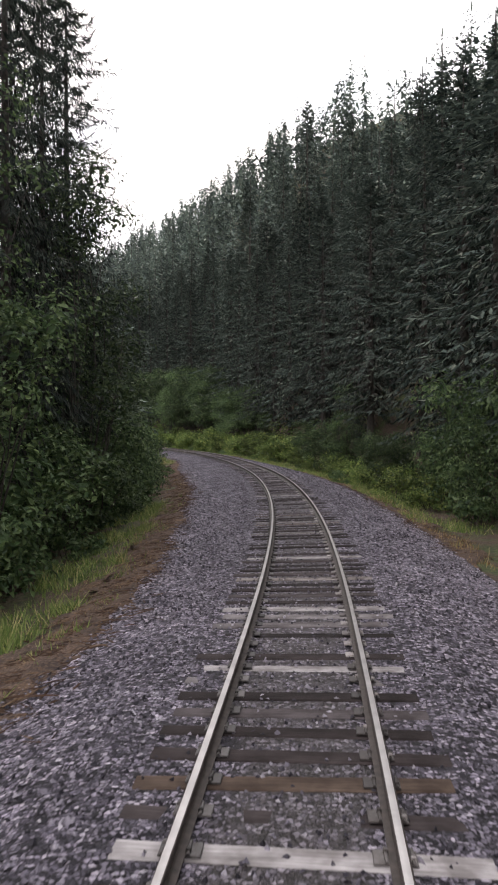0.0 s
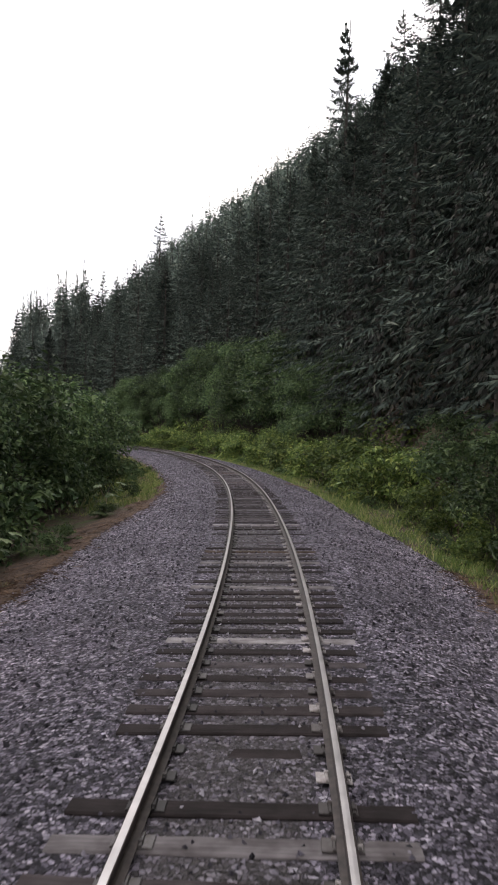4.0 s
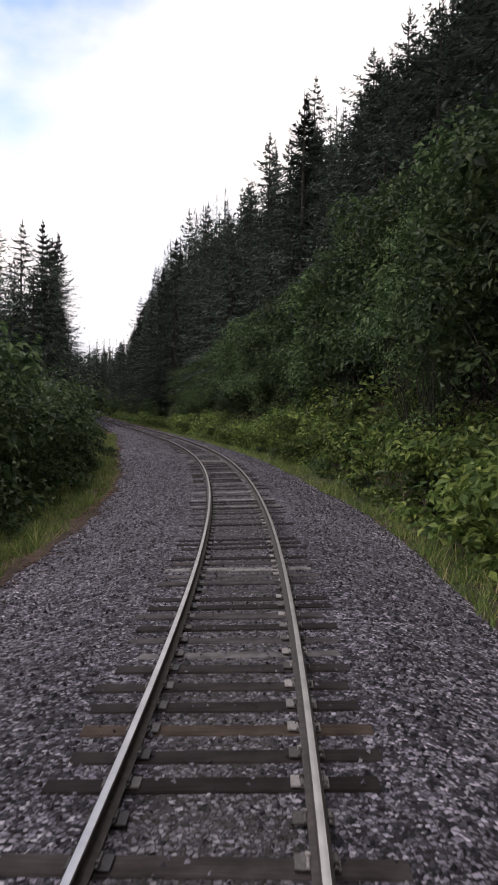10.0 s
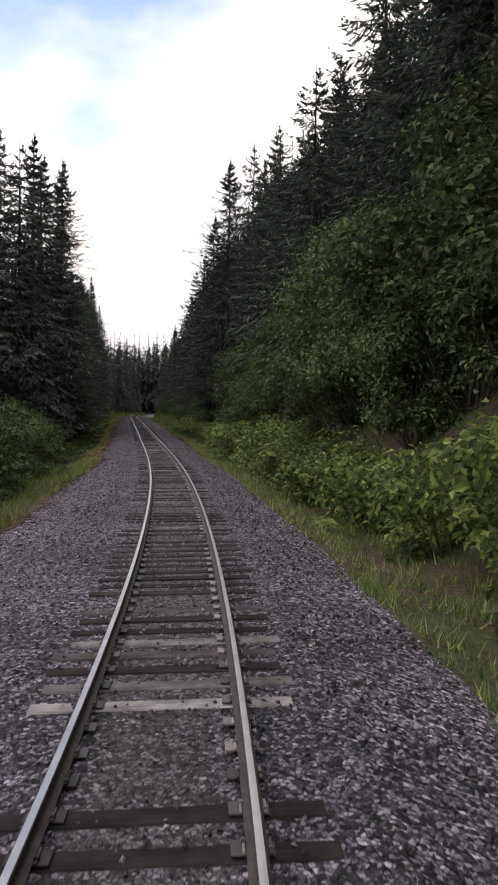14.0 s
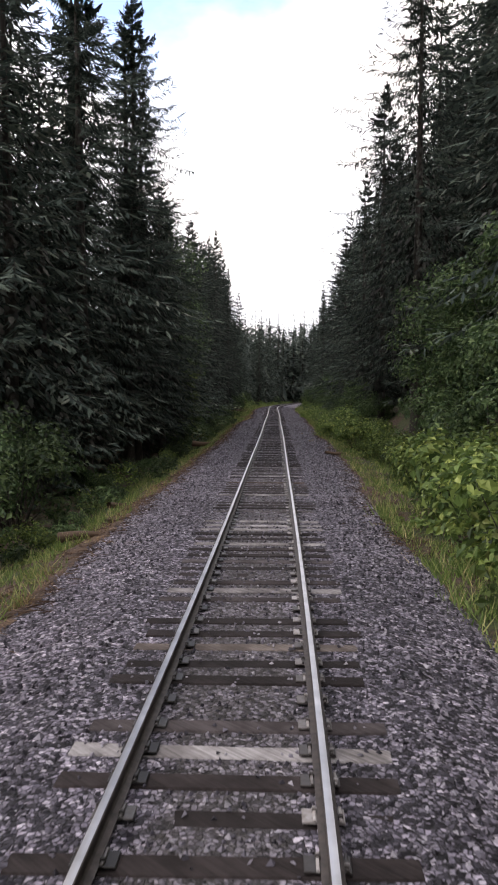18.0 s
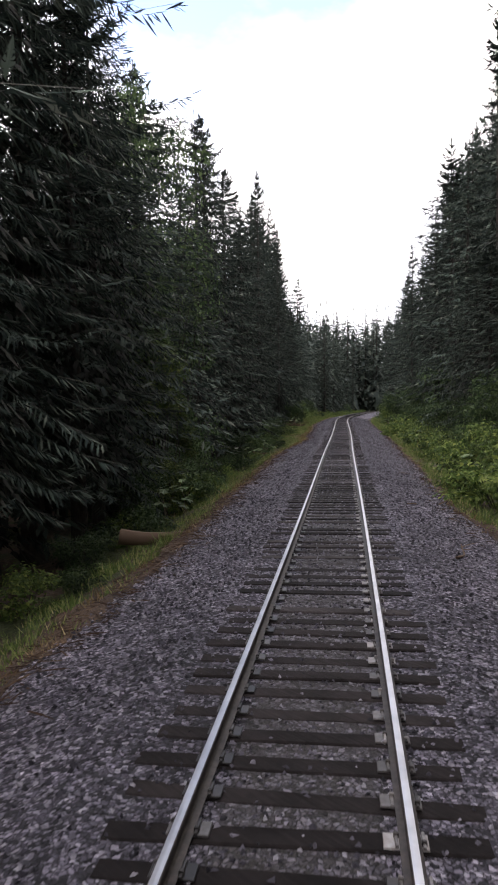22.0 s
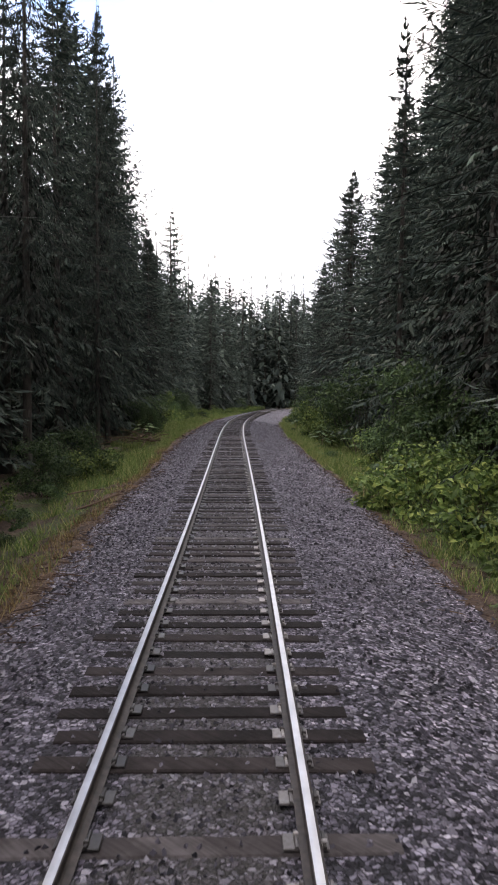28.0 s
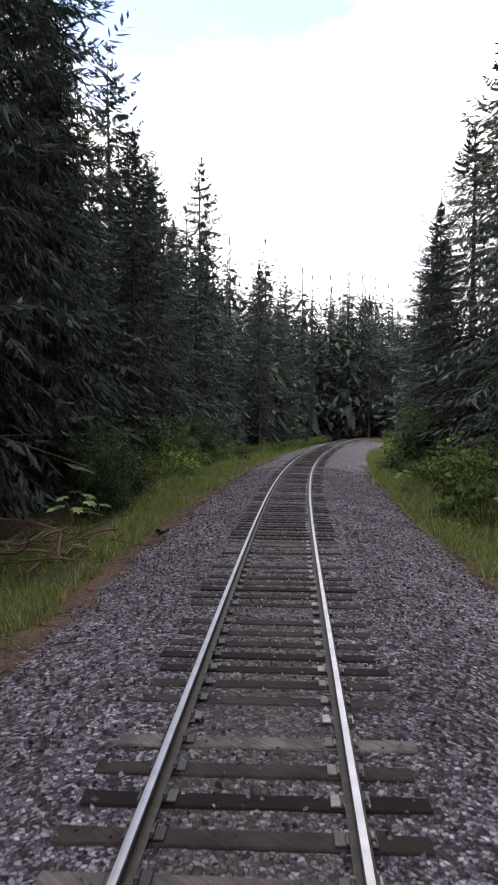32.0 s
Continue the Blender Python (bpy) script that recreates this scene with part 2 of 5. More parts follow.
def island_material(name, stops, rough=0.7, translucent=0.0, grain=0.0, fray=0.0, air=0.32):
    """Tone by piece (Random Per Island), for stones, leaves and blades."""
    m, n, l, b = material(name, rough)
    g = n.new("ShaderNodeNewGeometry")
    r = ramp_node(n, stops)
    l.new(g.outputs["Random Per Island"], r.inputs[0])
    c = r.outputs[0]
    o = n.new("ShaderNodeObjectInfo")
    hs = n.new("ShaderNodeHueSaturation")
    mr = n.new("ShaderNodeMapRange")
    l.new(o.outputs["Random"], mr.inputs[0])
    mr.inputs[3].default_value, mr.inputs[4].default_value = 0.55, 1.5
    l.new(mr.outputs[0], hs.inputs["Value"])
    l.new(c, hs.inputs["Color"])
    c = hs.outputs[0]
    if grain:
        co = n.new("ShaderNodeTexCoord").outputs["Object"]
        t = noise_node(n, l, grain, 3, co)
        k = ramp_node(n, [(0.3, (0.6, 0.6, 0.6)), (0.7, (1.25, 1.25, 1.25))])
        l.new(t.outputs["Fac"], k.inputs[0])
        c = mix_colour(n, l, 1.0, c, k.outputs[0], "MULTIPLY")
    l.new(c, b.inputs["Base Color"])
    b.inputs["Specular IOR Level"].default_value = 0.06 if fray else 0.3
    if translucent:
        tr = n.new("ShaderNodeBsdfTranslucent")
        l.new(c, tr.inputs["Color"])
        mx = n.new("ShaderNodeMixShader")
        mx.inputs[0].default_value = translucent
        l.new(b.outputs[0], mx.inputs[1])
        l.new(tr.outputs[0], mx.inputs[2])
        l.new(mx.outputs[0], n["Material Output"].inputs["Surface"])
    if fray:
        # side shoots every few centimetres, with air between them
        sep = n.new("ShaderNodeSeparateXYZ")
        l.new(n.new("ShaderNodeTexCoord").outputs["UV"], sep.inputs[0])

        def calc(kind, x, y=0.0):
            k = n.new("ShaderNodeMath")
            k.operation = kind
            for sock, v in zip(k.inputs, (x, y)):
                if isinstance(v, float):
                    sock.default_value = v
                else:
                    l.new(v, sock)
            return k.outputs[0]

        off = calc("ABSOLUTE", sep.outputs["Y"])
        jit = noise_node(n, l, 9.0, 2, n.new("ShaderNodeTexCoord").outputs["Object"]).outputs["Fac"]
        run = calc("ADD", calc("SUBTRACT", sep.outputs["X"], calc("MULTIPLY", off, 0.85)), calc("MULTIPLY", jit, 0.25))
        teeth = calc("LESS_THAN", calc("FRACT", calc("DIVIDE", run, fray)), calc("ADD", calc("MULTIPLY", jit, 0.8), air))
        solid = calc("MAXIMUM", teeth, calc("LESS_THAN", off, fray * 0.22))
        gap = n.new("ShaderNodeMixShader")
        l.new(solid, gap.inputs[0])
        l.new(n.new("ShaderNodeBsdfTransparent").outputs[0], gap.inputs[1])
        l.new(n["Material Output"].inputs["Surface"].links[0].from_socket, gap.inputs[2])
        l.new(gap.outputs[0], n["Material Output"].inputs["Surface"])
    return m


def wood_tie_material(name, stops):
    m, n, l, b = material(name, 0.8)
    co = n.new("ShaderNodeTexCoord").outputs["Object"]
    mp = n.new("ShaderNodeMapping")
    mp.inputs["Scale"].default_value = (1.5, 38, 30)
    l.new(co, mp.inputs["Vector"])
    inf = n.new("ShaderNodeObjectInfo").outputs["Random"]
    base = ramp_node(n, stops)
    l.new(inf, base.inputs[0])
    g = noise_node(n, l, 1.0, 5, mp.outputs[0])
    gr = ramp_node(n, [(0.3, (0.55, 0.54, 0.53)), (0.7, (1.3, 1.3, 1.3))])
    l.new(g.outputs["Fac"], gr.inputs[0])
    c = mix_colour(n, l, 1.0, base.outputs[0], gr.outputs[0], "MULTIPLY")
    st = noise_node(n, l, 2.2, 3, co)
    stain = ramp_node(n, [(0.4, (0.45, 0.43, 0.42)), (0.6, (1.1, 1.1, 1.1))])
    l.new(st.outputs["Fac"], stain.inputs[0])
    c = mix_colour(n, l, 0.8, c, stain.outputs[0], "MULTIPLY")
    l.new(c, b.inputs["Base Color"])
    bump_node(n, l, g.outputs["Fac"], 0.8, 0.01, b)
    b.inputs["Specular IOR Level"].default_value = 0.15
    return m


def rail_side_material():
    m, n, l, b = material("rusted_rail_steel", 0.6, 0.2)
    co = n.new("ShaderNodeTexCoord").outputs["Object"]
    t = noise_node(n, l, 14, 5, co)
    r = ramp_node(n, [(0.3, (0.028, 0.023, 0.021)), (0.7, (0.085, 0.068, 0.060))])
    l.new(t.outputs["Fac"], r.inputs[0])
    l.new(r.outputs[0], b.inputs["Base Color"])
    bump_node(n, l, t.outputs["Fac"], 0.4, 0.004, b)
    return m


def rail_top_material():
    m, n, l, b = material("polished_rail_head", 0.38, 1.0)
    co = n.new("ShaderNodeTexCoord").outputs["Object"]
    t = noise_node(n, l, 3, 5, co)
    r = ramp_node(n, [(0.3, (0.38, 0.365, 0.36)), (0.7, (0.56, 0.54, 0.53))])
    l.new(t.outputs["Fac"], r.inputs[0])
    l.new(r.outputs[0], b.inputs["Base Color"])
    return m


def plate_material(name, k):
    m, n, l, b = material(name, 0.5, 0.15)
    inf = n.new("ShaderNodeObjectInfo").outputs["Random"]
    r = ramp_node(n, [(p, tuple(k * x for x in c)) for p, c in ((0.0, (0.03, 0.026, 0.025)), (0.3, (0.07, 0.062, 0.060)), (0.5, (0.16, 0.15, 0.15)), (1.0, (0.42, 0.40, 0.40)))])
    l.new(inf, r.inputs[0])
    co = n.new("ShaderNodeTexCoord").outputs["Object"]
    t = noise_node(n, l, 25, 4, co)
    k = ramp_node(n, [(0.3, (0.6, 0.55, 0.5)), (0.7, (1.1, 1.1, 1.1))])
    l.new(t.outputs["Fac"], k.inputs[0])
    l.new(mix_colour(n, l, 1.0, r.outputs[0], k.outputs[0], "MULTIPLY"), b.inputs["Base Color"])
    return m


def ground_material():
    m, n, l, b = material("forest_soil", 0.95)
    co = n.new("ShaderNodeTexCoord").outputs["Object"]
    a = noise_node(n, l, 0.55, 6, co)
    f = noise_node(n, l, 7, 6, co)
    soil = ramp_node(n, [(0.3, (0.022, 0.015, 0.010)), (0.55, (0.085, 0.055, 0.038)), (0.75, (0.17, 0.11, 0.075))])
    moss = ramp_node(n, [(0.3, (0.016, 0.022, 0.008)), (0.7, (0.085, 0.11, 0.035))])
    l.new(f.outputs["Fac"], soil.inputs[0])
    l.new(f.outputs["Fac"], moss.inputs[0])
    k = ramp_node(n, [(0.46, (0, 0, 0)), (0.58, (1, 1, 1))])
    l.new(a.outputs["Fac"], k.inputs[0])
    l.new(mix_colour(n, l, k.outputs[0], soil.outputs[0], moss.outputs[0]), b.inputs["Base Color"])
    bump_node(n, l, f.outputs["Fac"], 1.0, 0.12, b)
    return m


def soil_material():
    m, n, l, b = material("reddish_soil", 0.95)
    co = n.new("ShaderNodeTexCoord").outputs["Object"]
    a, f = noise_node(n, l, 1.3, 5, co), noise_node(n, l, 22, 6, co)
    r = ramp_node(n, [(0.3, (0.024, 0.017, 0.014)), (0.5, (0.088, 0.057, 0.042)), (0.72, (0.25, 0.18, 0.125))])
    l.new(f.outputs["Fac"], r.inputs[0])
    k = ramp_node(n, [(0.32, (0.42, 0.40, 0.42)), (0.5, (0.95, 0.92, 0.9)), (0.68, (1.35, 1.22, 0.95))])
    l.new(a.outputs["Fac"], k.inputs[0])
    l.new(mix_colour(n, l, 1.0, r.outputs[0], k.outputs[0], "MULTIPLY"), b.inputs["Base Color"])
    bump_node(n, l, f.outputs["Fac"], 1.0, 0.06, b)
    return m


def bark_material():
    m, n, l, b = material("spruce_bark", 0.9)
    co = n.new("ShaderNodeTexCoord").outputs["Object"]
    mp = n.new("ShaderNodeMapping")
    mp.inputs["Scale"].default_value = (9, 9, 2.2)
    l.new(co, mp.inputs["Vector"])
    t = noise_node(n, l, 1.5, 6, mp.outputs[0])
    r = ramp_node(n, [(0.3, (0.016, 0.013, 0.011)), (0.7, (0.070, 0.060, 0.052))])
    l.new(t.outputs["Fac"], r.inputs[0])
    l.new(r.outputs[0], b.inputs["Base Color"])
    bump_node(n, l, t.outputs["Fac"], 1.0, 0.03, b)
    return m


def ridge_material():
    m, n, l, b = material("distant_mountain", 0.95)
    co = n.new("ShaderNodeTexCoord").outputs["Object"]
    t = noise_node(n, l, 0.012, 6, co)
    r = ramp_node(n, [(0.35, (0.10, 0.13, 0.15)), (0.6, (0.24, 0.27, 0.29)), (0.75, (0.5, 0.52, 0.54))])
    l.new(t.outputs["Fac"], r.inputs[0])
    l.new(r.outputs[0], b.inputs["Base Color"])
    return m


M_BALLAST = ballast_material()
M_STONE = island_material("loose_ballast_stone", STONE, 0.75)
M_TIE = wood_tie_material("weathered_tie_wood", [(0.0, (0.022, 0.018, 0.018)), (0.40, (0.034, 0.027, 0.027)), (0.64, (0.058, 0.048, 0.049)), (0.78, (0.105, 0.093, 0.098)), (0.88, (0.30, 0.285, 0.29)), (0.94, (0.37, 0.355, 0.36)), (0.96, (0.10, 0.072, 0.056)), (1.0, (0.08, 0.058, 0.046))])
M_TIE_OLD = wood_tie_material("old_dark_tie_wood", [(0.0, (0.013, 0.010, 0.010)), (0.45, (0.024, 0.019, 0.019)), (0.80, (0.044, 0.036, 0.036)), (0.94, (0.09, 0.079, 0.081)), (1.0, (0.17, 0.155, 0.158))])
M_RAIL = rail_side_material()
M_RAILTOP = rail_top_material()
M_PLATE = plate_material("worn_tie_plate_steel", 1.0)
# same steel at 0.3 tone: shade painted onto the left rail's plates
M_PLATE_SHADED = plate_material("rusty_tie_plate_steel", 0.3)
M_GROUND = ground_material()
M_SOIL = soil_material()
M_BARK = bark_material()
M_RIDGE = ridge_material()
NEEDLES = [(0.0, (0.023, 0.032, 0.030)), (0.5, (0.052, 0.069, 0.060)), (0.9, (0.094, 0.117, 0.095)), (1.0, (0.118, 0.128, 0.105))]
# one ramp, darker near and paler farther off: haze put into the tone
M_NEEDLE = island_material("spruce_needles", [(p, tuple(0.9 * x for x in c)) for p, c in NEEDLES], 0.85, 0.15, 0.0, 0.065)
M_NEEDLE_MID = island_material("spruce_needles_wide", [(p, tuple(1.2 * x for x in c)) for p, c in NEEDLES], 0.85, 0.2, 0.0, 0.11, 0.36)
M_WOODS = [island_material("forest_needles", [(p, tuple(k * x for x in c)) for p, c in NEEDLES], 0.7, 0.25) for k in (0.85, 1.1, 1.4, 1.7)]
# the shade inside the crowns is put into this dark twig tone
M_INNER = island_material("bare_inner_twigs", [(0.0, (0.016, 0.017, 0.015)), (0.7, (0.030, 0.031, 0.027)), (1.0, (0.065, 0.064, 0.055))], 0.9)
M_LEAF = island_material("alder_leaves", [(0.0, (0.026, 0.050, 0.023)), (0.5, (0.058, 0.100, 0.040)), (1.0, (0.13, 0.182, 0.075))], 0.5, 0.30)
M_LEAF_LIGHT = island_material("salmonberry_leaves", [(0.0, (0.045, 0.078, 0.024)), (0.5, (0.105, 0.16, 0.044)), (0.85, (0.20, 0.26, 0.075)), (1.0, (0.30, 0.34, 0.10))], 0.5, 0.35)
M_BROAD = island_material("broad_leaves", [(0.0, (0.07, 0.12, 0.05)), (0.6, (0.13, 0.20, 0.085)), (1.0, (0.24, 0.31, 0.15))], 0.5, 0.25)
M_FERN = island_material("fern_fronds", [(0.0, (0.05, 0.09, 0.025)), (0.6, (0.10, 0.16, 0.045)), (1.0, (0.19, 0.24, 0.08))], 0.55, 0.3)
M_GRASS = island_material("verge_grass", [(0.0, (0.06, 0.10, 0.026)), (0.6, (0.14, 0.20, 0.055)), (0.85, (0.25, 0.28, 0.10)), (1.0, (0.42, 0.35, 0.18))], 0.6, 0.3)
M_STRAW = island_material("dry_grass", [(0.0, (0.13, 0.085, 0.04)), (0.5, (0.30, 0.21, 0.10)), (0.9, (0.46, 0.35, 0.19)), (1.0, (0.20, 0.25, 0.07))], 0.7, 0.25)
M_TWIG = island_material("dead_wood", [(0.0, (0.05, 0.034, 0.024)), (0.6, (0.12, 0.08, 0.055)), (0.9, (0.26, 0.20, 0.155)), (1.0, (0.36, 0.32, 0.28))], 0.85)
M_LITTER = island_material("needle_litter", [(0.0, (0.05, 0.028, 0.018)), (0.6, (0.11, 0.062, 0.04)), (1.0, (0.24, 0.16, 0.10))], 0.9)

# ---- the line, the ground's shape ----
LINE = np.arange(-60, 520.01, 0.5)
BEND_AT = np.interp(LINE, np.arange(len(BEND)) * 8.0 - 20, BEND) * 1e-3
TURN = np.concatenate([[0], np.cumsum((BEND_AT[1:] + BEND_AT[:-1]) * 0.25)])
ZERO = 120
TURN -= TURN[ZERO]
LX = np.concatenate([[0], np.cumsum(-(np.sin(TURN[1:]) + np.sin(TURN[:-1])) * 0.25)])
LY = np.concatenate([[0], np.cumsum((np.cos(TURN[1:]) + np.cos(TURN[:-1])) * 0.25)])
LX -= LX[ZERO]
LY -= LY[ZERO]
LZ = np.interp(LINE, np.arange(len(RISE)) * 20.0 - 20, RISE)
LBANK = np.radians(BEND_AT * 1e3 * BANK)


def place(s, o, z):
    """World points from metres along the line, metres to its right, and height."""
    s, o = np.asarray(s, float), np.asarray(o, float)
    a = np.interp(s, LINE, TURN)
    return np.stack([np.interp(s, LINE, LX) + o * np.cos(a), np.interp(s, LINE, LY) + o * np.sin(a), np.broadcast_to(z, s.shape) + 0.0], -1)


def turn_at(s):
    return float(np.interp(s, LINE, TURN))


def rail_height(s, o):
    return np.interp(s, LINE, LZ) + np.asarray(o) * np.interp(s, LINE, LBANK)


EDGE_R = ([-60, 0, 20, 38, 50, 62, 75, 85, 97, 114, 126, 133, 140, 147, 156, 165, 175, 186, 197, 208, 225, 232, 246, 262, 275, 300, 312, 520],
          [4.4, 4.4, 4.3, 4.6, 4.9, 5.0, 4.1, 3.9, 4.0, 3.95, 4.2, 3.7, 3.4, 3.6, 3.5, 3.1, 3.3, 3.0, 3.15, 3.75, 3.95, 3.65, 3.95, 4.05, 4.3, 4.3, 4.3, 4.2])
EDGE_L = ([-60, 8, 15, 23, 33, 44, 55, 66, 75, 89, 100, 119, 133, 145, 158, 170, 182, 194, 204, 218, 233, 248, 258, 268, 278, 292, 305, 318, 520],
          [3.6, 3.5, 3.5, 4.3, 4.6, 5.0, 5.2, 5.2, 4.2, 4.0, 4.5, 4.6, 4.4, 5.0, 4.9, 4.5, 3.6, 3.7, 3.7, 3.6, 3.5, 3.8, 3.7, 2.9, 3.2, 3.3, 3.7, 3.4, 3.3])
SLOPE = ([-60, 30, 100, 190, 230, 255, 290, 330, 520], [0.9, 1.0, 1.15, 1.1, 0.85, 0.5, 0.22, 0.06, 0.05])


def wobble(s, o, k=0.0):
    return 0.5 * np.sin(s * 0.31 + k) + 0.3 * np.sin(s * 0.83 + 1.7 * k + o * 0.4) + 0.2 * np.sin(s * 1.9 + 0.6 * k - o * 0.7)


def edge_right(s):
    return np.interp(s, *EDGE_R) + 0.14 * wobble(s, 0, 1.0)


def edge_left(s):
    return np.interp(s, *EDGE_L) + 0.18 * wobble(s, 0, 4.0)


def bed_height(s, o):
    a = np.abs(o)
    fall = np.clip(a - 1.75, 0, None)
    bank = np.clip(1.6 - fall * 0.5, 0, 1.6) / 1.6
    return np.interp(s, LINE, LZ) + o * bank * np.interp(s, LINE, LBANK) - 0.199 - 0.008 * np.clip((1.45 - a) / 0.2, 0, 1) - 0.2 * fall


def ground_height(s, o):
    s, o = np.asarray(s, float), np.asarray(o, float)
    er, el = edge_right(s), edge_left(s)
    inside = (o < er) & (o > -el)
    bed = bed_height(s, np.clip(o, -el, er))
    xr, xl = np.clip(o - er, 0, None), np.clip(-o - el, 0, None)
    steep = np.interp(s, *SLOPE)
    climb = np.clip(xr - 3.6, 0, None)
    far = np.clip(o - np.interp(s, [230, 290], [34, 24]), 0, 74) * 1.0 * np.clip((s - 105) / 70, 0, 1) * np.clip((470 - s) / 60, 0, 1)
    hill = steep * np.minimum(climb, 26) + far
    right = -0.16 * np.minimum(xr, 1.6) + 0.05 * np.clip(xr - 2.2, 0, 3) + hill
    left = -np.interp(s, [0, 60, 180, 198, 262, 285], [0.32, 0.28, 0.28, 0.5, 0.5, 0.3]) * np.minimum(xl, 3.4) - 0.05 * np.clip(xl - 4, 0, 30) + np.interp(s, [304, 318, 348, 365], [0, 0.8, 1.1, 0]) * np.clip((xl - 0.2) / 2.2, 0, 1)
    rough = 0.10 * wobble(s * 1.7, o * 1.3, 2.2) * np.clip((xr + xl) / 2, 0, 1) + 0.35 * wobble(s * 0.35, o, 5.1) * np.clip((xr + xl - 4) / 5, 0, 1)
    z = bed + right + left + rough
    return np.where(inside, bed - 0.18, z)


# ---- mesh helpers ----
def mesh_of(name, verts, faces, mats, slots=None, smooth=False, uv=None):
    verts, faces = np.asarray(verts, np.float32), np.asarray(faces, np.int32)
    me = bpy.data.meshes.new(name)
    me.vertices.add(len(verts))
    me.vertices.foreach_set("co", verts.ravel())
    k = faces.shape[1]
    me.loops.add(faces.size)
    me.loops.foreach_set("vertex_index", faces.ravel())
    me.polygons.add(len(faces))
    me.polygons.foreach_set("loop_start", np.arange(0, faces.size, k, dtype=np.int32))
    for m in mats if isinstance(mats, (list, tuple)) else [mats]:
        me.materials.append(m)
    if slots is not None:
        me.polygons.foreach_set("material_index", np.asarray(slots, np.int32))
    me.polygons.foreach_set("use_smooth", np.full(len(faces), smooth))
    if uv is not None:
        me.uv_layers.new(name="UVMap").data.foreach_set("uv", np.asarray(uv, np.float32)[faces.ravel()].ravel())
    me.update(calc_edges=True)
    return me


def part(name, me, parent, label=""):
    ob = new(name, me)
    ob.parent = parent
    return tagged(ob, label)


def join(chunks):
    """Joins (verts, faces) chunks into one."""
    vs, fs, at = [], [], 0
    for v, f in chunks:
        vs.append(v)
        fs.append(np.asarray(f) + at)
        at += len(v)
    return np.concatenate(vs), np.concatenate(fs)


def tube(points, radii, sides=6):
    """A tapered tube of quads along points."""
    p = np.asarray(points, float)
    r = np.asarray(radii, float)
    d = np.gradient(p, axis=0)
    d /= np.linalg.norm(d, axis=1, keepdims=True) + 1e-9
    ref = np.where(np.abs(d[:, 2:3]) > 0.8, np.array([[1.0, 0, 0]]), np.array([[0, 0, 1.0]]))
    u = np.cross(d, ref)
    u /= np.linalg.norm(u, axis=1, keepdims=True) + 1e-9
    w = np.cross(d, u)
    a = np.linspace(0, 2 * math.pi, sides, endpoint=False)
    v = p[:, None] + r[:, None, None] * (np.cos(a)[None, :, None] * u[:, None] + np.sin(a)[None, :, None] * w[:, None])
    n = len(p)
    i, j = np.meshgrid(np.arange(n - 1), np.arange(sides), indexing="ij")
    q = np.stack([i * sides + j, i * sides + (j + 1) % sides, (i + 1) * sides + (j + 1) % sides, (i + 1) * sides + j], -1).reshape(-1, 4)
    return v.reshape(-1, 3), q


def grid_sheet(svals, ofun, zfun):
    """A sheet over the line: ofun gives the offsets at each s."""
    rows = [ofun(s) for s in svals]
    k = len(rows[0])
    o = np.array(rows)
    s = np.repeat(np.asarray(svals)[:, None], k, 1)
    v = place(s.ravel(), o.ravel(), zfun(s.ravel(), o.ravel()))
    i, j = np.meshgrid(np.arange(len(svals) - 1), np.arange(k - 1), indexing="ij")
    a = (i * k + j).ravel()
    return v, np.stack([a, a + 1, a + k + 1, a + k], -1)


rng = np.random.default_rng(7)

# ---- ground, ballast bed, far ridge ----
g_off = np.concatenate([[-150, -110, -80, -60, -45, -34], np.arange(-26, 26.1, 0.8), [29, 33, 38, 44, 52, 60, 72, 86, 100, 115, 130, 160]])
gv, gf = grid_sheet(np.arange(-60, 500, 1.6), lambda s: g_off, ground_height)
tagged(new("ground", mesh_of("ground", gv, gf, M_GROUND, smooth=True)), "dark forest soil with moss and brown needle litter", "ground", kind="structure")

bed_s = np.arange(-12, 400, 0.35)
bed_uv = np.concatenate([np.stack([np.full(34, s), np.linspace(-edge_left(s) - 0.25, edge_right(s) + 0.25, 34)], -1) for s in bed_s])
bv, bf = grid_sheet(bed_s, lambda s: np.linspace(-edge_left(s) - 0.25, edge_right(s) + 0.25, 34),
                    lambda s, o: bed_height(s, o) - 0.35 * np.clip(np.maximum(o - edge_right(s), -o - edge_left(s)), 0, 1) + 0.02 * wobble(s * 5, o * 6, 3) * np.clip(np.abs(o) - 1.2, 0, 1))
tagged(new("ballast_bed", mesh_of("ballast_bed", bv, bf, M_BALLAST, smooth=True, uv=bed_uv)), "grey crushed stone ballast bed under the railway", "ballast", kind="structure")

ring = np.linspace(0, 2 * math.pi, 97)
pv = [(0, 0, -9.0)] + [(3500 * math.cos(a), 3500 * math.sin(a), -9.0) for a in ring[:-1]]
pf = [(0, 1 + k, 1 + (k + 1) % 96) for k in range(96)]
tagged(new("terrain", mesh_of("terrain", pv, pf, M_GROUND)), "valley floor reaching to the horizon", "ground", kind="structure")

